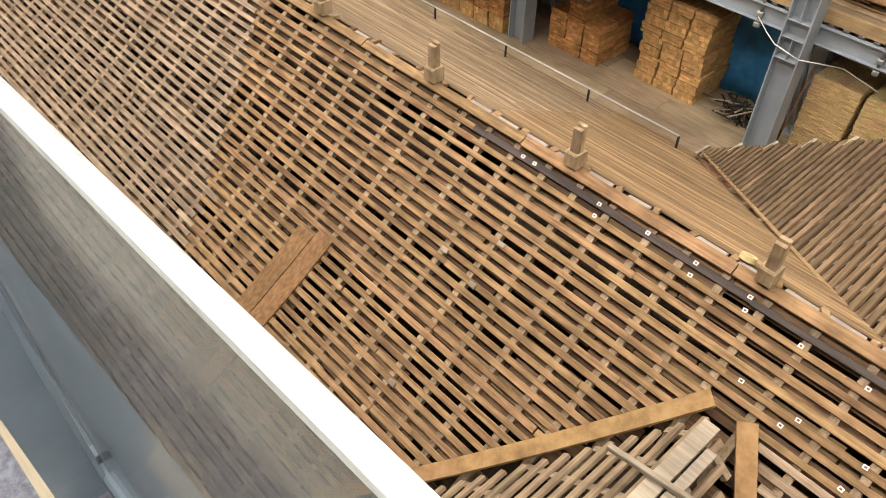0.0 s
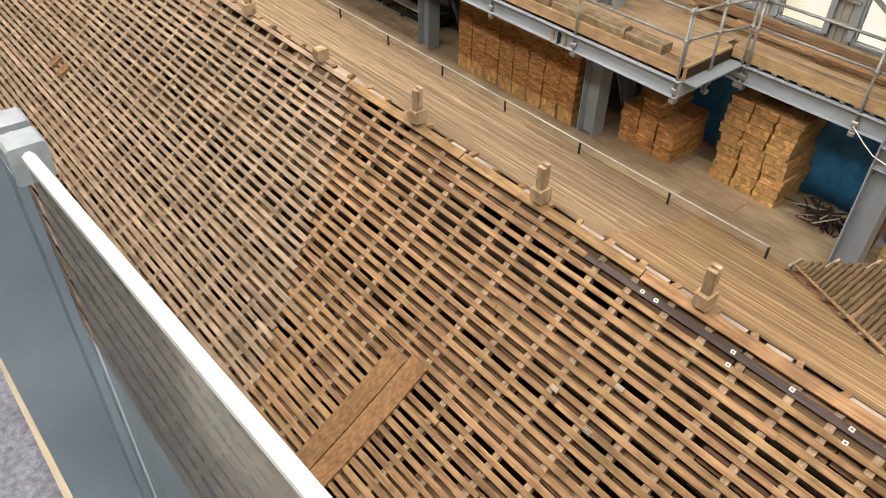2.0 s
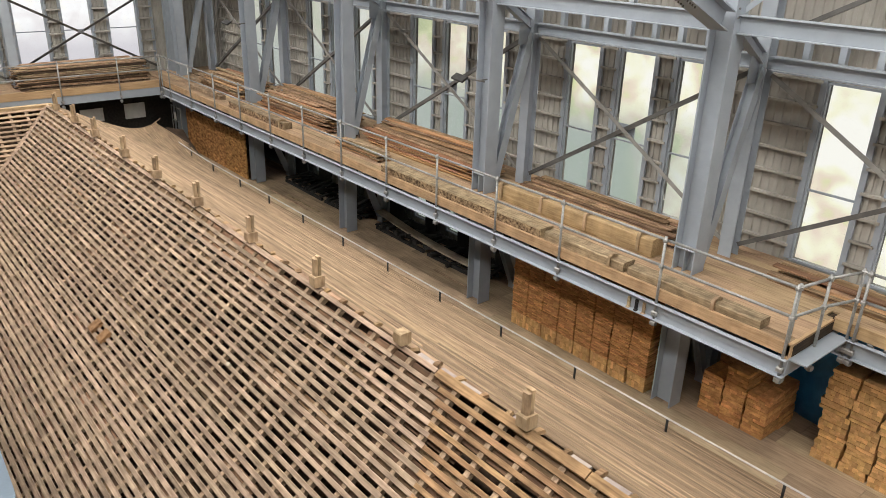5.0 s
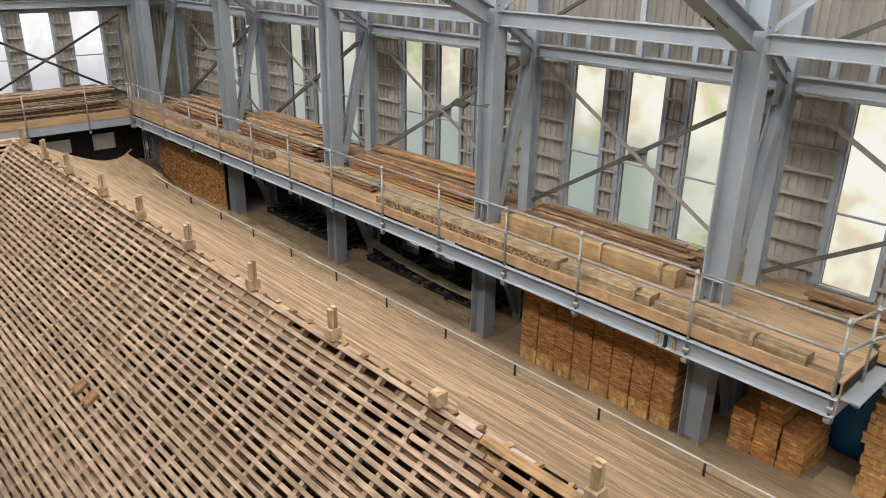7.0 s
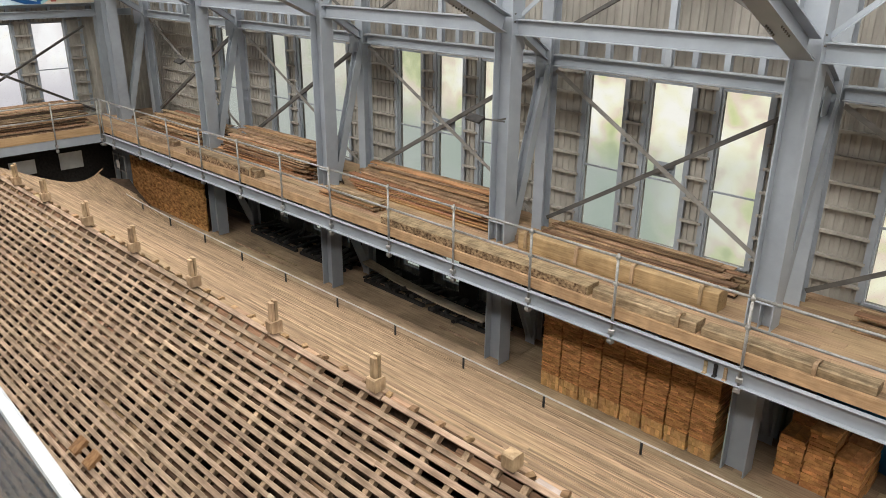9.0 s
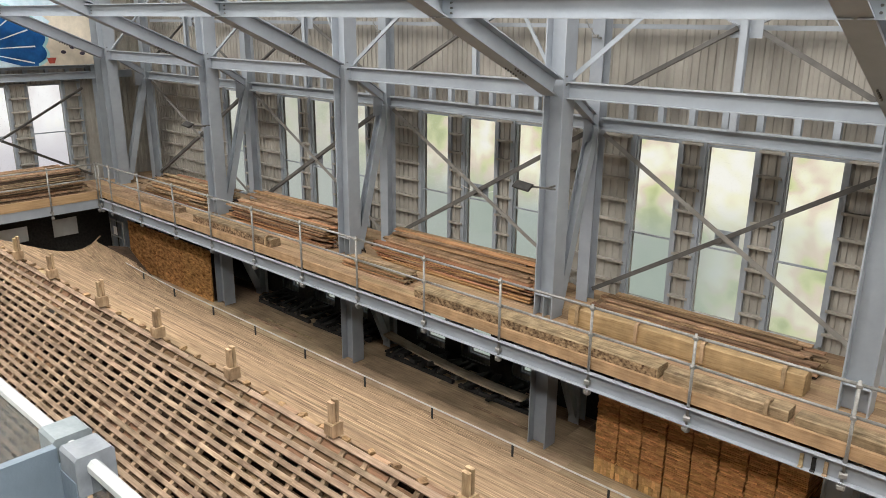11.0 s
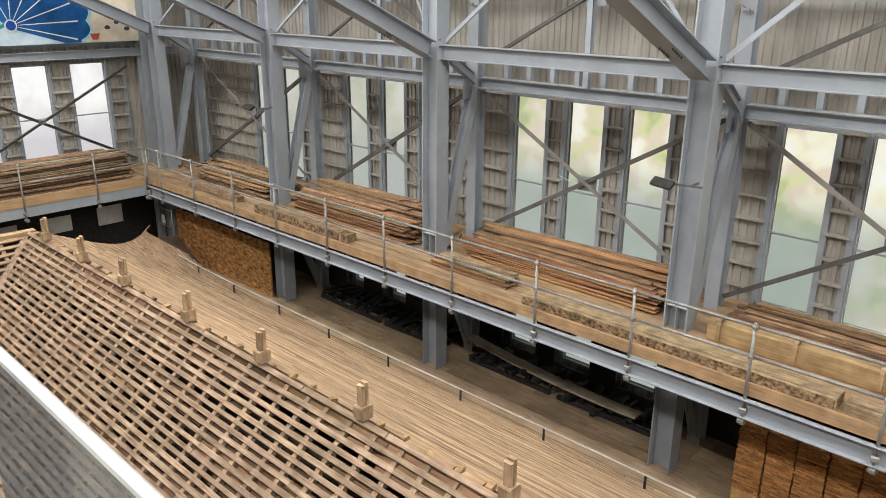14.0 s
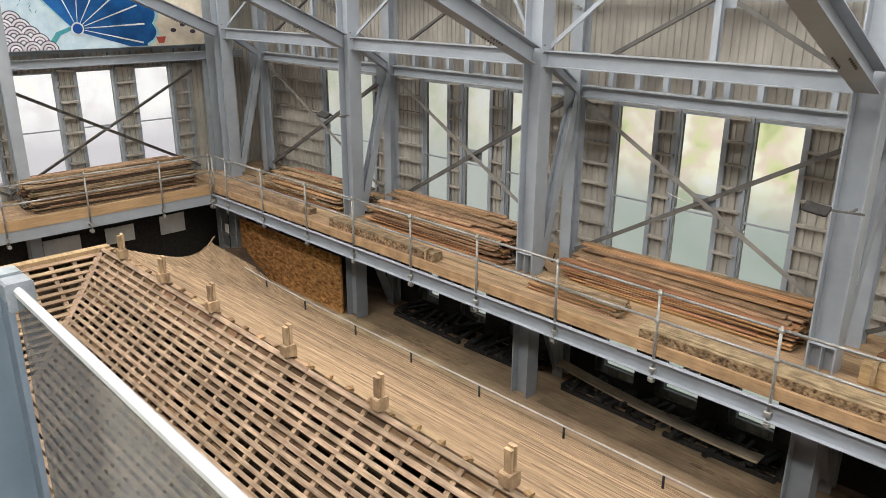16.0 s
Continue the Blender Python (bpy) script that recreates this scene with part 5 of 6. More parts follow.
def build_ridge():
    r = thing("ridge", "main roof ridge of broken beams with upright posts", "ridge", kind="structure")
    x = LEFT_RIDGE
    while x < 6:
        L = R.uniform(1.4, 2.8)
        bm = bmesh.new()
        chamfered(bm, L - 0.015, (0.12 if x > -9.5 else 0.075) + R.uniform(-0.01, 0.01), 0.035, 0.006)
        ob = part("ridge_board", bm, LATTICE_WARM_SHADE if x > -9.5 else LATTICE, r)
        ob.location = (x + L / 2, RIDGE_Y - 0.06 + R.uniform(-0.008, 0.008), RIDGE_Z - 0.02)
        ob.rotation_euler = (0.5, R.uniform(-0.004, 0.004), R.uniform(-0.004, 0.004))
        x += L
    for k in range(77):
        xx = LEFT_RIDGE + 0.2 + k * RAF_P
        bm = bmesh.new()
        chamfered(bm, 0.05 + R.uniform(0, 0.04), 0.08 + R.uniform(0, 0.05), 0.05, 0.015, Matrix.Rotation(R.uniform(-0.5, 0.5), 4, "Z") @ Matrix.Rotation(R.uniform(-0.3, 0.3), 4, "Y"))
        ob = part("rafter_end", bm, STRIP_DARK, r)
        ob.location = (xx, RIDGE_Y + 0.055 + R.uniform(-0.02, 0.02), RIDGE_Z - 0.03)
        if R.random() < (0.85 if xx > -9.5 else 0.35):
            bm = bmesh.new()
            chamfered(bm, RAF_P * R.uniform(0.55, 0.8), 0.085, 0.03, 0.01, Matrix.Rotation(R.uniform(-0.04, 0.04), 4, "Z"))
            ob = part("ridge_filler", bm, FILLER if xx > -9.5 else RIDGE_WOOD, r)
            ob.location = (xx + RAF_P / 2 + R.uniform(-0.04, 0.04), RIDGE_Y + 0.04, RIDGE_Z - 0.035)
    # Dark box low in the ridge recess, standing in for the shade there.
    bm = bmesh.new()
    box(bm, LEFT_RIDGE, 6, RIDGE_Y + 0.02, RIDGE_Y + 0.2, RIDGE_Z - 0.3, RIDGE_Z - 0.14)
    part("ridge_core", bm, DARK_WOOD, r)
    xs = [-1.1, -3.2, -5.27, -7.38, -9.55, -11.6, -13.68, -15.83, -17.87, -19.8, -21.9, -23.6, -25.3]
    for n, x in enumerate(xs):
        p = thing("ridge_post", "short split timber post with block foot on the ridge", "post", (x, RIDGE_Y - 0.03, RIDGE_Z + 0.03), group="ridge posts")
        bm = bmesh.new()
        chamfered(bm, 0.15, 0.17, 0.17, 0.015, Matrix.Translation((0, 0, 0.085)))
        part("block", bm, POST_WOOD, p)
        if n == 4:
            continue
        bm = bmesh.new()
        m = Matrix.Translation((0, 0, 0.31)) @ Matrix.Rotation(radians(-90), 4, "Y")
        chamfered(bm, 0.30, 0.052, 0.10, 0.01, m @ Matrix.Translation((0, 0.028, 0)))
        chamfered(bm, 0.27, 0.05, 0.10, 0.01, m @ Matrix.Translation((-0.012, -0.027, 0)))
        part("upright", bm, POST_WOOD, p)


def build_far_slope():
    s = thing("boarded_slope", "far roof slope of narrow weathered strips laid side by side", "roof", kind="structure")
    pitch = 0.052
    rows = int((10.98 - RIDGE_Y - 0.22) / pitch)
    rest = bmesh.new()
    count = 0
    for j in range(rows):
        y = RIDGE_Y + 0.165 + j * pitch
        d = y - RIDGE_Y
        left = LEFT_RIDGE - d
        if y > 9.75:
            left = -30.55 + (y - 9.75) * 1.3 + max(0.0, y - 10.4) * 3.0
        right = 0.05 - d * 0.867 if d < 4.8 else -4.3
        right = min(right, 0.3)
        x = left
        tilt = -math.atan(0.609)
        while x < right - 0.05:
            L = R.uniform(3.0, 6.5)
            if x < -26:
                L = 0.5
            x1 = min(x + L, right)
            lift = R.uniform(-0.004, 0.006)
            turn = -4.9 - (y - 6.71) * 0.31
            if x < turn < x1 - 0.2:
                x1 = turn
            if x >= -13.0 and count < 320:
                bm = bmesh.new()
                m = Matrix.Rotation(tilt + R.uniform(-0.06, 0.02), 4, "X")
                chamfered(bm, x1 - x - 0.006, pitch * 1.02, 0.026, 0.005, m)
                ob = part("strip", bm, STRIP_DARK if x > turn - 0.1 else STRIP, s)
                ob.location = ((x + x1) / 2, y, far_z(y) + lift + (0.018 if x > turn - 0.1 else 0.0))
                count += 1
            else:
                za, zb = far_z(y, x), far_z(y, x1)
                sweep(rest, [(-0.026, -0.02), (0.026, -0.045), (0.026, -0.016), (-0.026, 0.014)], (x, y, za + lift), (x1 + 0.003, y, zb + lift))
            x = x1
    ob = part("strip_field", rest, STRIP, s)
    ob["kind"] = "stuff"
    bm = bmesh.new()
    xs = [-30.6 + k * 0.6 for k in range(62)]
    ys = [RIDGE_Y + 0.14 + 0.655 * k for k in range(9)]
    for y0, y1 in zip(ys, ys[1:]):
        for x0, x1 in zip(xs, xs[1:]):
            if x0 < LEFT_RIDGE - (y0 - RIDGE_Y) or x1 > 4:
                continue
            v = [bm.verts.new((x, y, far_z(y, x) - 0.05)) for x, y in ((x0, y0), (x1, y0), (x1, y1), (x0, y1))]
            bm.faces.new(v)
    part("sheathing", bm, DARK_WOOD, s)
    # hip edge of the turned-up corner
    bm = bmesh.new()
    ys = [RIDGE_Y + 0.1 + 0.46 * k for k in range(11)]
    for a, b in zip(ys, ys[1:]):
        xa, xb = LEFT_RIDGE - (a - RIDGE_Y), LEFT_RIDGE - (b - RIDGE_Y)
        sweep(bm, rect(0.04, 0.02), (xa, a, far_z(a, xa)), (xb, b, far_z(b, xb)))
    part("hip_board", bm, STRIP, s)
    bm = bmesh.new()
    pts = [(-30.6 + (y - 9.75) * 1.3, y) for y in (9.75, 10.0, 10.25, 10.45)]
    for a, b in zip(pts, pts[1:]):
        sweep(bm, rect(0.05, 0.10), (a[0], a[1], far_z(a[1], a[0]) - 0.04), (b[0], b[1], far_z(b[1], b[0]) - 0.04))
    part("eave_board", bm, STRIP, s)
    # low pipe rail near the eave
    g = thing("pipe_rail", "thin low galvanised pipe rail along the eave", "rail", (0, 10.1, LOW_Z))
    xs = [-29.9, -28.5, -26.7, -24.65, -22.7, -20.68, -18.6, -16.6, -14.59, -12.6, -10.6, -8.56, -6.5, -4.6]
    zs = [far_z(10.1) - LOW_Z + (0.12 if x < -29 else 0.05 if x < -27 else 0.0) for x in xs]
    for x, z in zip(xs, zs):
        tube("post", (x, 0, z - 0.05), (x, 0, z + 0.275), g, 0.022, mat=BLACK)
    for a, b, za, zb in zip(xs, xs[1:], zs, zs[1:]):
        tube("rail", (a, 0, za + 0.285), (b, 0, zb + 0.285), g, 0.0165, mat=PIPE)


def build_far_gable():
    g = thing("gable_slope", "lattice slope of the far cross gable with edge board", "roof", kind="structure")
    for j in range(42):
        x = -0.05 - j * 0.1
        y0 = RIDGE_Y + 0.06 - x / 0.867
        y1 = 10.2
        if y0 > y1 - 0.1:
            continue
        bm = bmesh.new()
        m = Matrix.Translation((x, (y0 + y1) / 2, RIDGE_Z - 0.12 + 0.625 * x)) @ Matrix.Rotation(-math.atan(0.625), 4, "Y") @ Matrix.Rotation(radians(90), 4, "Z")
        chamfered(bm, y1 - y0, 0.07, 0.05, 0.006, m)
        part("batten", bm, GABLE_BATTEN, g)
    for k in range(10):
        y = RIDGE_Y + 0.7 + k * 0.45
        bm = bmesh.new()
        xe = -(y - RIDGE_Y) * 0.867
        sweep(bm, rect(0.08, 0.05), (0, y, RIDGE_Z - 0.16), (xe, y, RIDGE_Z - 0.16 + 0.625 * xe))
        part("cross_batten", bm, LATTICE, g)
    bm = bmesh.new()
    v = [bm.verts.new(p) for p in ((0, RIDGE_Y, RIDGE_Z - 0.26), (-4.2, 10.15, RIDGE_Z - 0.625 * 4.2 - 0.26), (-4.2, 10.2, RIDGE_Z - 0.625 * 4.2 - 0.26), (0, 10.2, RIDGE_Z - 0.26))]
    bm.faces.new(v)
    v = [bm.verts.new(p) for p in ((0, RIDGE_Y, RIDGE_Z - 0.26), (0, 10.1, RIDGE_Z - 0.26), (5, 10.1, RIDGE_Z - 3.1), (5, 10.0, RIDGE_Z - 3.1))]
    bm.faces.new(v)
    ob = part("under_boarding", bm, BOARD_BROWN, g)
    ob.modifiers.new("thick", "SOLIDIFY").thickness = 0.02
    bm = bmesh.new()
    sweep(bm, rect(0.05, 0.02), (-0.48, RIDGE_Y + 0.6, far_z(RIDGE_Y + 0.6) + 0.0), (-4.22, RIDGE_Y + 4.9, RIDGE_Z - 0.12 - 0.625 * 4.22))
    part("valley_board", bm, STRIP_DARK, g)
    bm = bmesh.new()
    for j in range(9):
        x = -0.2 - j * 0.5
        sweep(bm, rect(0.05, 0.09), (x, 10.05, RIDGE_Z - 0.15 + 0.625 * x), (x + 0.06, 10.32, RIDGE_Z - 0.09 + 0.625 * x))
    part("rafter_end", bm, GREY_WOOD, g)


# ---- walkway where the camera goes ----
# Rail line placed and bent to fit the camera's view and clear its eye.
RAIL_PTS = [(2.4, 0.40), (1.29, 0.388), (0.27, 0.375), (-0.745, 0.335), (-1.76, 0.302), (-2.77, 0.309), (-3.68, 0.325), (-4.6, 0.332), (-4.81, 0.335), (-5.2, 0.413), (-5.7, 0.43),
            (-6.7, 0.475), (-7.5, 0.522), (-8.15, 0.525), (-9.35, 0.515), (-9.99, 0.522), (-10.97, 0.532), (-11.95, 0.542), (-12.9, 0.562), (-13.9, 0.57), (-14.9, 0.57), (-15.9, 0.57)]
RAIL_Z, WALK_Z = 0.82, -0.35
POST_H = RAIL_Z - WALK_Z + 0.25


def build_walkway():
    w = thing("walkway", "steel viewing walkway with grating, timber kerb and white floor panels", "walkway", kind="structure")
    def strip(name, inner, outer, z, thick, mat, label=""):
        """A floor strip that follows the fitted balustrade line: offsets run inwards from it."""
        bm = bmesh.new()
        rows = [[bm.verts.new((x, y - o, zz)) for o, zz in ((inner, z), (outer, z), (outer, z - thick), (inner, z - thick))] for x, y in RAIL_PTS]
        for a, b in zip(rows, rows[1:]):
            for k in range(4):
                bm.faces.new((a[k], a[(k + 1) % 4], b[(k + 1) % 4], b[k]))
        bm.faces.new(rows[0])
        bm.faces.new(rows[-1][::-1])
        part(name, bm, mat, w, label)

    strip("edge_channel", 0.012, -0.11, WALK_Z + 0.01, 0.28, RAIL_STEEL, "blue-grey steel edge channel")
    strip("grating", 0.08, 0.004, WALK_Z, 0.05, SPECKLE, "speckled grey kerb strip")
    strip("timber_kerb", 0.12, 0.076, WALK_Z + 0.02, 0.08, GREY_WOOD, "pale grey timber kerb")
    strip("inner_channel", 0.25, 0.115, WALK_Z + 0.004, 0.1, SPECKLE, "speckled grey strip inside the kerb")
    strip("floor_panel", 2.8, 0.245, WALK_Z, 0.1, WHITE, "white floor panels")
    # Unseen panel behind the eye; its grey tones down what the glass reflects.
    bm = bmesh.new()
    box(bm, -17, 4, -2.6, -2.5, WALK_Z, 2.2)
    part("back_panel", bm, CLAD, w, "unseen grey panel added behind the walkway")
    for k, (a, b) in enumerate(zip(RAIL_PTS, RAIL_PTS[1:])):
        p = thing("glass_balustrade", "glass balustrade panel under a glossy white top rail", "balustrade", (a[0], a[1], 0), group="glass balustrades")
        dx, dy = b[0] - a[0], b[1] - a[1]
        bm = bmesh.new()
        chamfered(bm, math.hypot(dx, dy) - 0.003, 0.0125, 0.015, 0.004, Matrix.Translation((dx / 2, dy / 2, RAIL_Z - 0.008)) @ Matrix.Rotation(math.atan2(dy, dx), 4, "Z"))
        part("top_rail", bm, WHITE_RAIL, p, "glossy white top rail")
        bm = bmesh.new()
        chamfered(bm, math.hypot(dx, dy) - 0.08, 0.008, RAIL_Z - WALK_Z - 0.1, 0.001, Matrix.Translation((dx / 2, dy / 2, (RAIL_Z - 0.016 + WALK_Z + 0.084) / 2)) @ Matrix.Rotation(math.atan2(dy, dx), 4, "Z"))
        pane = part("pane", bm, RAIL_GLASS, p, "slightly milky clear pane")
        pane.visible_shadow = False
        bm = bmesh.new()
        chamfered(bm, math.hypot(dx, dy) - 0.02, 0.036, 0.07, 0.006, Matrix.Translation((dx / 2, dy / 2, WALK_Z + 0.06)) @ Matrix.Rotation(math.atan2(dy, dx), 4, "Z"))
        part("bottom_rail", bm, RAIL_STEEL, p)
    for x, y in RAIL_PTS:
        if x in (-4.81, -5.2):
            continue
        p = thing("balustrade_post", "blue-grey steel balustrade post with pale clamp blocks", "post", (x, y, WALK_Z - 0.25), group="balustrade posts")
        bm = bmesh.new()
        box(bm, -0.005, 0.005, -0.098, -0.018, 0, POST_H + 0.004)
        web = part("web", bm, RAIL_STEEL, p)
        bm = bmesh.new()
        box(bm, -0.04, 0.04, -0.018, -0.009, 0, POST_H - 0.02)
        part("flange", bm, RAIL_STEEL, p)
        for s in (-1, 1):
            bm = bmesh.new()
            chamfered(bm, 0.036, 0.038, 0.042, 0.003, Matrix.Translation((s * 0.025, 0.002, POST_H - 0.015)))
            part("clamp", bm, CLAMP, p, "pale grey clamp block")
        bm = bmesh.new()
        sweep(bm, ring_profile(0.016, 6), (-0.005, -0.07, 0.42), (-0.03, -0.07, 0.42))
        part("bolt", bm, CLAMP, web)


def build_details():
    spots = [(-2.75, 5.14), (-2.72, 5.05), (-2.19, 5.15), (-1.67, 5.15), (-1.65, 5.06), (-1.13, 5.15), (-1.1, 5.06), (-0.59, 5.06), (-0.03, 5.06), (-0.79, 4.67),
             (-0.28, 4.67), (-0.36, 4.58), (0.27, 4.67), (0.23, 4.48), (-3.59, 5.14), (-3.75, 5.14)]
    for x, y in spots:
        t = thing("paper_tag", "small white paper tag pinned on a batten", "tag", (x, y, near_z(y) + 0.016), group="paper tags")
        t.rotation_euler = (math.atan(0.84), 0, R.uniform(-0.2, 0.2))
        bm = bmesh.new()
        box(bm, -0.022, 0.022, -0.018, 0.018, 0, 0.002)
        part("paper", bm, PAPER_TAG, t)
        bm = bmesh.new()
        box(bm, -0.011, 0.011, -0.009, 0.009, 0.0025, 0.004)
        part("mark", bm, TAG_DOT, t)
    for x, y in ((-3.34, 4.07), (-3.35, 4.47), (-3.37, 3.02), (-3.85, 4.16), (-9.2, 3.3), (-12.0, 4.0)):
        b = thing("wood_chip", "pale split wood chip caught in the lattice", "offcut", (x, y, near_z(y) + 0.015), group="wood chips")
        bm = bmesh.new()
        chamfered(bm, 0.09, 0.055, 0.03, 0.006, Matrix.Rotation(math.atan(0.8), 4, "X"))
        part("chip", bm, GREY_WOOD, b)
    for x, y in ((-15.45, 3.12), (-15.0, 3.12)):
        b = thing("wood_block", "dark brown timber block set in the lattice", "block", (x, y, near_z(y) + 0.02), group="lattice blocks")
        bm = bmesh.new()
        chamfered(bm, 0.2, 0.24, 0.08, 0.01, Matrix.Rotation(math.atan(0.7), 4, "X"))
        part("block", bm, BROWN_Y, b)
    r = thing("tape_roll", "yellowish roll of tape lying by the ridge", "tape", (-1.36, 5.42, -3.52))
    bm = bmesh.new()
    n = 20
    rings = []
    for k in range(n):
        a = 2 * math.pi * k / n
        rings.append([bm.verts.new((math.cos(a) * q, math.sin(a) * q, z)) for q, z in ((0.035, 0), (0.075, 0), (0.075, 0.05), (0.035, 0.05))])
    for k in range(n):
        for i in range(4):
            bm.faces.new((rings[k][i], rings[(k + 1) % n][i], rings[(k + 1) % n][(i + 1) % 4], rings[k][(i + 1) % 4]))
    ob = part("roll", bm, BRASS, r)
    ob.rotation_euler = (-0.5, 0, 0)
    for x in (-15.05, -26.63):
        f = thing("floodlight", "small dark floodlight on a column arm, unlit", "lamp", (x, 11.2, -1.6), group="floodlights")
        m = Matrix.Translation((-0.26, -0.12, 0)) @ Matrix.Rotation(radians(28), 4, "X") @ Matrix.Rotation(radians(8), 4, "Y")
        bm = bmesh.new()
        chamfered(bm, 0.34, 0.20, 0.05, 0.015, m)
        house = part("housing", bm, BLACK, f)
        bm = bmesh.new()
        chamfered(bm, 0.29, 0.155, 0.012, 0.003, m @ Matrix.Translation((0, 0, -0.036)))
        part("lens", bm, LAMP_GLASS, house)
        bm = bmesh.new()
        sweep(bm, rect(0.03, 0.03), (-0.26, 0, -0.02), (0.3, 0.1, -0.02))
        sweep(bm, rect(0.03, 0.03), (0.12, 0.07, -0.02), (0.12, 0.34, -0.02))
        part("arm", bm, DARK_STEEL, f)
    for x in COLS[:-1]:
        p = thing("tie_wire", "twisted grey wire with a small clamp by a column", "wire", (x, 12.72, 1.0), group="tie wires")
        line = [Vector(q) for q in ((-0.36, 0.0, 0.62), (-0.2, -0.01, 0.34), (-0.08, -0.02, 0.12), (0.03, 0.0, 0.0), (0.14, 0.02, -0.05))]
        bm = bmesh.new()
        for a, b in zip(line, line[1:]):
            sweep(bm, ring_profile(0.011, 8), a, b)
        part("wire", bm, GALV, p, smooth=True)
        bm = bmesh.new()
        chamfered(bm, 0.10, 0.05, 0.06, 0.012, Matrix.Translation((0.05, 0.0, -0.02)))
        chamfered(bm, 0.04, 0.09, 0.04, 0.01, Matrix.Translation((0.11, 0.05, -0.05)))
        part("clamp", bm, GALV, p)
    p = thing("cord", "slack white cord tied between window studs", "cord", (-18.95, WALL_Y - 0.07, -2.5))
    bm = bmesh.new()
    line = [(0.98 * k / 8, 0, -0.09 * math.sin(math.pi * k / 8) - 0.02 * k / 8) for k in range(9)]
    for a, b in zip(line, line[1:]):
        sweep(bm, ring_profile(0.008, 6), a, b)
    part("strand", bm, PAPER_TAG, p, smooth=True)
    build_mural()


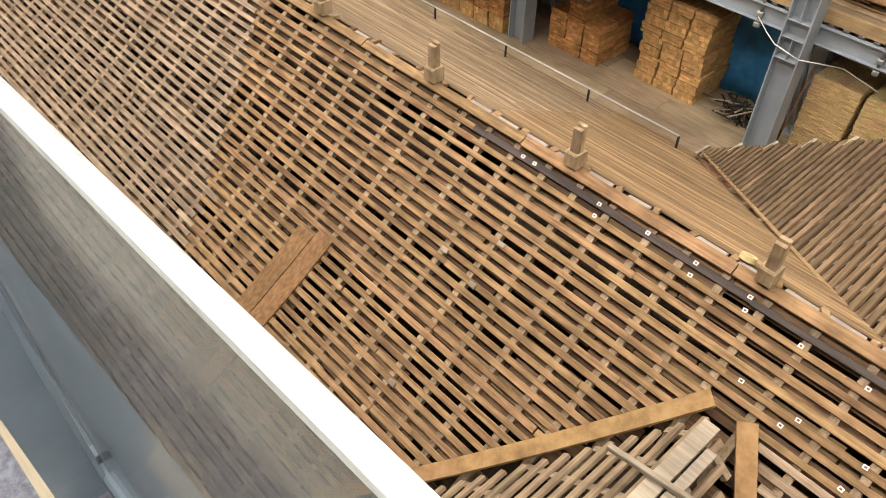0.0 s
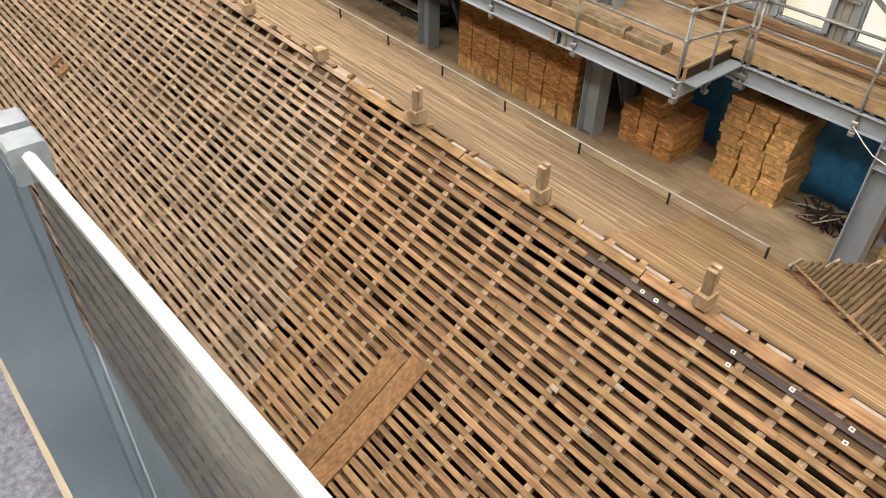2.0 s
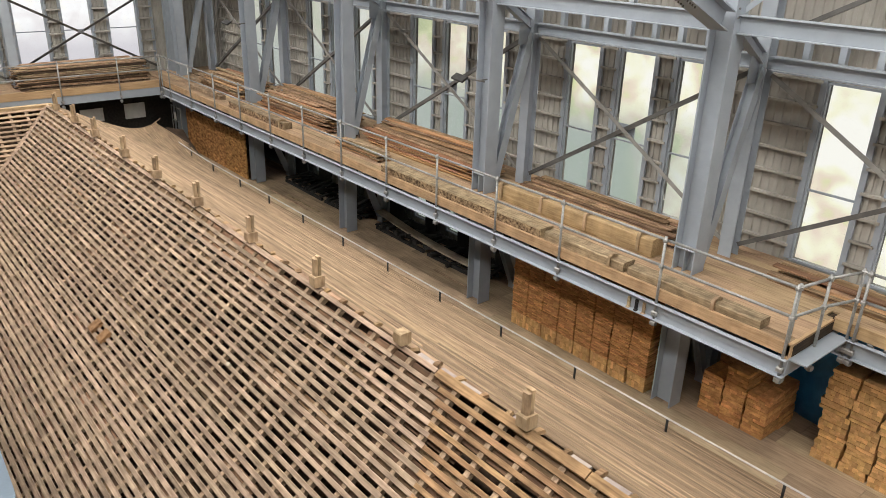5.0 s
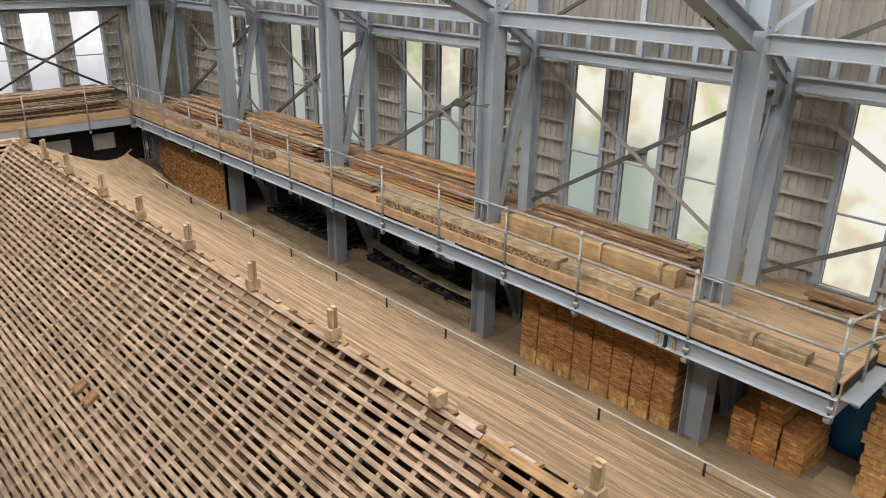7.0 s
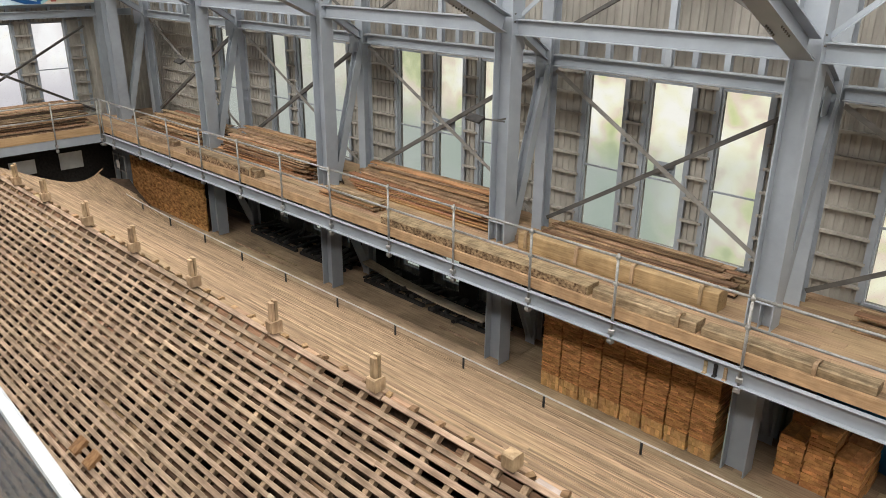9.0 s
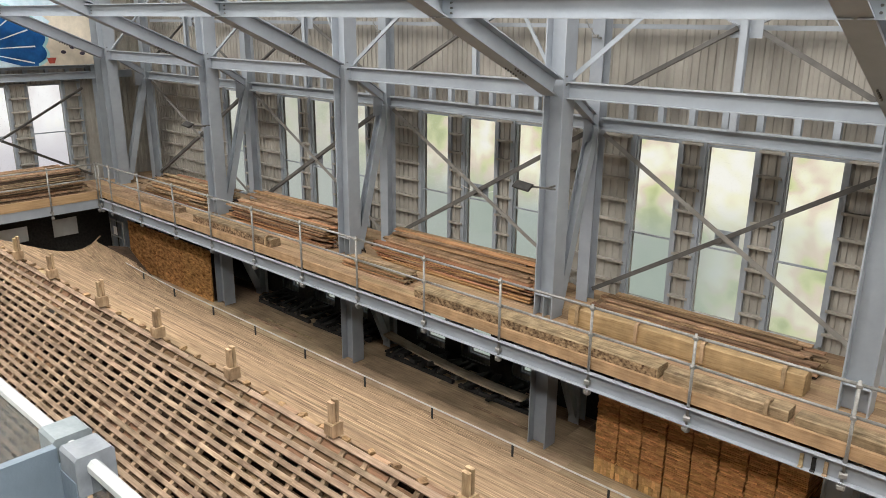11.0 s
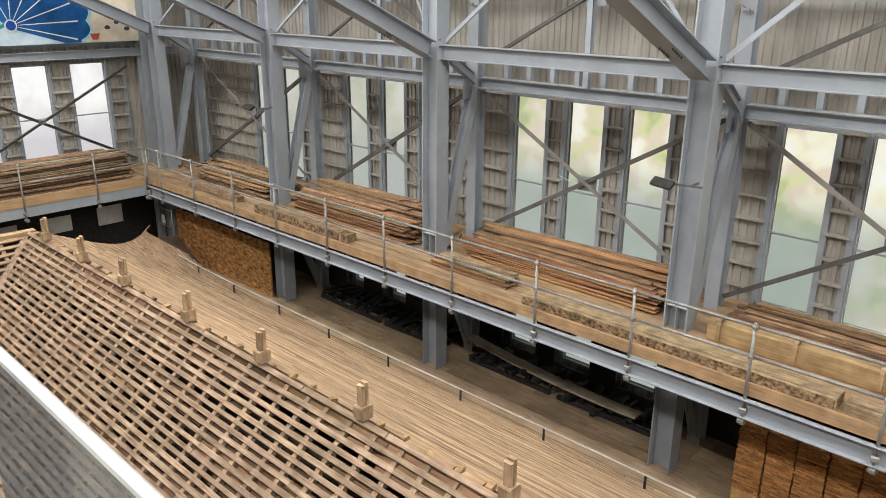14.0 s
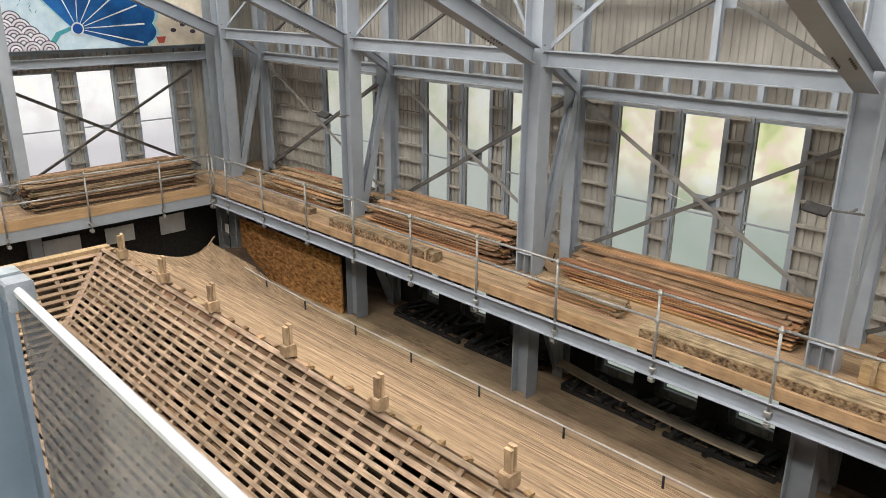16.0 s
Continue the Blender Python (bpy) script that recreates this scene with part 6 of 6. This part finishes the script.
def build_mural():
    x0 = -33.72
    m = thing("mural", "painted board with blue flower, pale waves and cream corner", "mural", (x0, 8.0, 0.6))

    def flat(name, pts, k, mat):
        bm = bmesh.new()
        a = [bm.verts.new((0.004 * k, y, z)) for y, z in pts]
        b = [bm.verts.new((0.004 * k - 0.003, y, z)) for y, z in pts]
        bm.faces.new(a)
        bm.faces.new(b[::-1])
        for i in range(len(pts)):
            j = (i + 1) % len(pts)
            bm.faces.new((a[i], b[i], b[j], a[j]))
        return part(name, bm, mat, m)

    bm = bmesh.new()
    box(bm, -0.05, 0.0, -6.5, 4.1, -0.88, 1.6)
    part("board", bm, MURAL_WHITE, m, "pale blue painted board")
    flat("cream_corner", [(1.9, 0.9), (2.4, 0.5), (1.9, 0.0), (1.95, -0.87), (4.09, -0.87), (4.09, 0.9)], 1, MURAL_CREAM)
    cy, cz = 0.0, -0.34
    # fan-shaped flower: one scalloped leaf with pale veins and a pale outline
    lobes, a0, a1 = 8, -38, 128

    def fan(r, grow):
        pts = [(cy - 0.06, cz - 0.06)]
        for i in range(lobes * 8 + 1):
            t = i / (lobes * 8)
            a = radians(a0 - grow + (a1 - a0 + 2 * grow) * t)
            q = r * (0.93 + 0.07 * abs(math.sin(math.pi * t * lobes))) * (0.86 + 0.14 * math.sin(math.pi * min(1.0, t * 1.6)))
            pts.append((cy + 1.22 * q * math.cos(a), max(cz + 0.95 * q * math.sin(a), -0.86 + 0.0004 * i)))
        return pts
    flat("flower_edge", fan(1.92, 2.5), 2, MURAL_LINE)
    flat("flower", fan(1.84, 0), 3, MURAL_BLUE)
    for k in range(1, lobes):
        a = radians(a0 + (a1 - a0) * k / lobes)
        d = Vector((1.22 * math.cos(a), 0.95 * math.sin(a)))
        e = Vector((-d.y, d.x)).normalized()
        line = [(0.16, 0.008), (0.9, 0.016), (1.52, 0.022)]
        ends = [d * r + e * w for r, w in line] + [d * r - e * w for r, w in line[::-1]]
        if min(cz + p.y for p in ends) > -0.86:
            flat("petal_line", [(cy + p.x, cz + p.y) for p in ends], 4 + 0.2 * k, MURAL_VEIN)
    ring = lambda r: [(cy + r * math.cos(2 * math.pi * i / 18), cz + r * math.sin(2 * math.pi * i / 18)) for i in range(18)]
    flat("flower_rim", ring(0.17), 7, MURAL_VEIN)
    flat("flower_heart", ring(0.13), 8, MURAL_BLUE)
    flat("stem", [(cy - 0.12, cz - 0.02), (cy - 0.45, cz - 0.16), (cy - 0.72, -0.86), (cy - 0.88, -0.86), (cy - 0.56, cz - 0.08), (cy - 0.12, cz + 0.08)], 2, MURAL_TEAL)
    # fine pale fern strokes on the blue ground
    for k in range(34):
        y, z = -0.75 + R.uniform(-0.9, 0.75), R.uniform(0.0, 0.85)
        a = R.uniform(0.4, 2.4)
        u = Vector((math.cos(a), math.sin(a))) * 0.14
        flat("fern_stroke", [(y, z), (y + u.x * 0.5 + 0.014, z + u.y * 0.5), (y + u.x, z + u.y), (y + u.x * 0.5 - 0.014, z + u.y * 0.5)], 1, MURAL_TEAL)
    # overlapping wave scales: white with ink rings
    for r in range(5):
        for k in range(9):
            c = (-3.6 + k * 0.40 + (r % 2) * 0.20, -0.86 + r * 0.19)
            if c[0] > -0.75 - 0.12 * r:
                continue
            for q, (ro, mat) in enumerate(((0.25, MURAL_INK), (0.225, MURAL_PALE), (0.165, MURAL_INK), (0.14, MURAL_PALE), (0.085, MURAL_INK), (0.06, MURAL_PALE))):
                flat("wave_arc", [(c[0] + ro * math.cos(math.pi * i / 10), c[1] + ro * math.sin(math.pi * i / 10)) for i in range(11)], 14 - r * 2.6 + q * 0.4, mat)
    for y, z in ((2.7, -0.45), (3.0, -0.3), (3.3, -0.5), (3.55, -0.35), (3.75, -0.55), (3.2, -0.1)):
        flat("dot", [(y + 0.09 * math.cos(2 * math.pi * i / 10), z + 0.06 * math.sin(2 * math.pi * i / 10)) for i in range(10)], 3, MURAL_INK)
    flat("bowl", [(2.15, -0.62), (2.45, -0.62), (2.38, -0.8), (2.22, -0.8)], 4, MURAL_RED)


build_shell()
build_walls()
build_steel()
build_end_steel()
build_deck()
build_guard_rails()
build_deck_timber()
build_store()
build_ridge()
build_left_wing()
build_cross_gable()
build_far_gable()
build_details()
build_walkway()
build_near_slope()
build_far_slope()
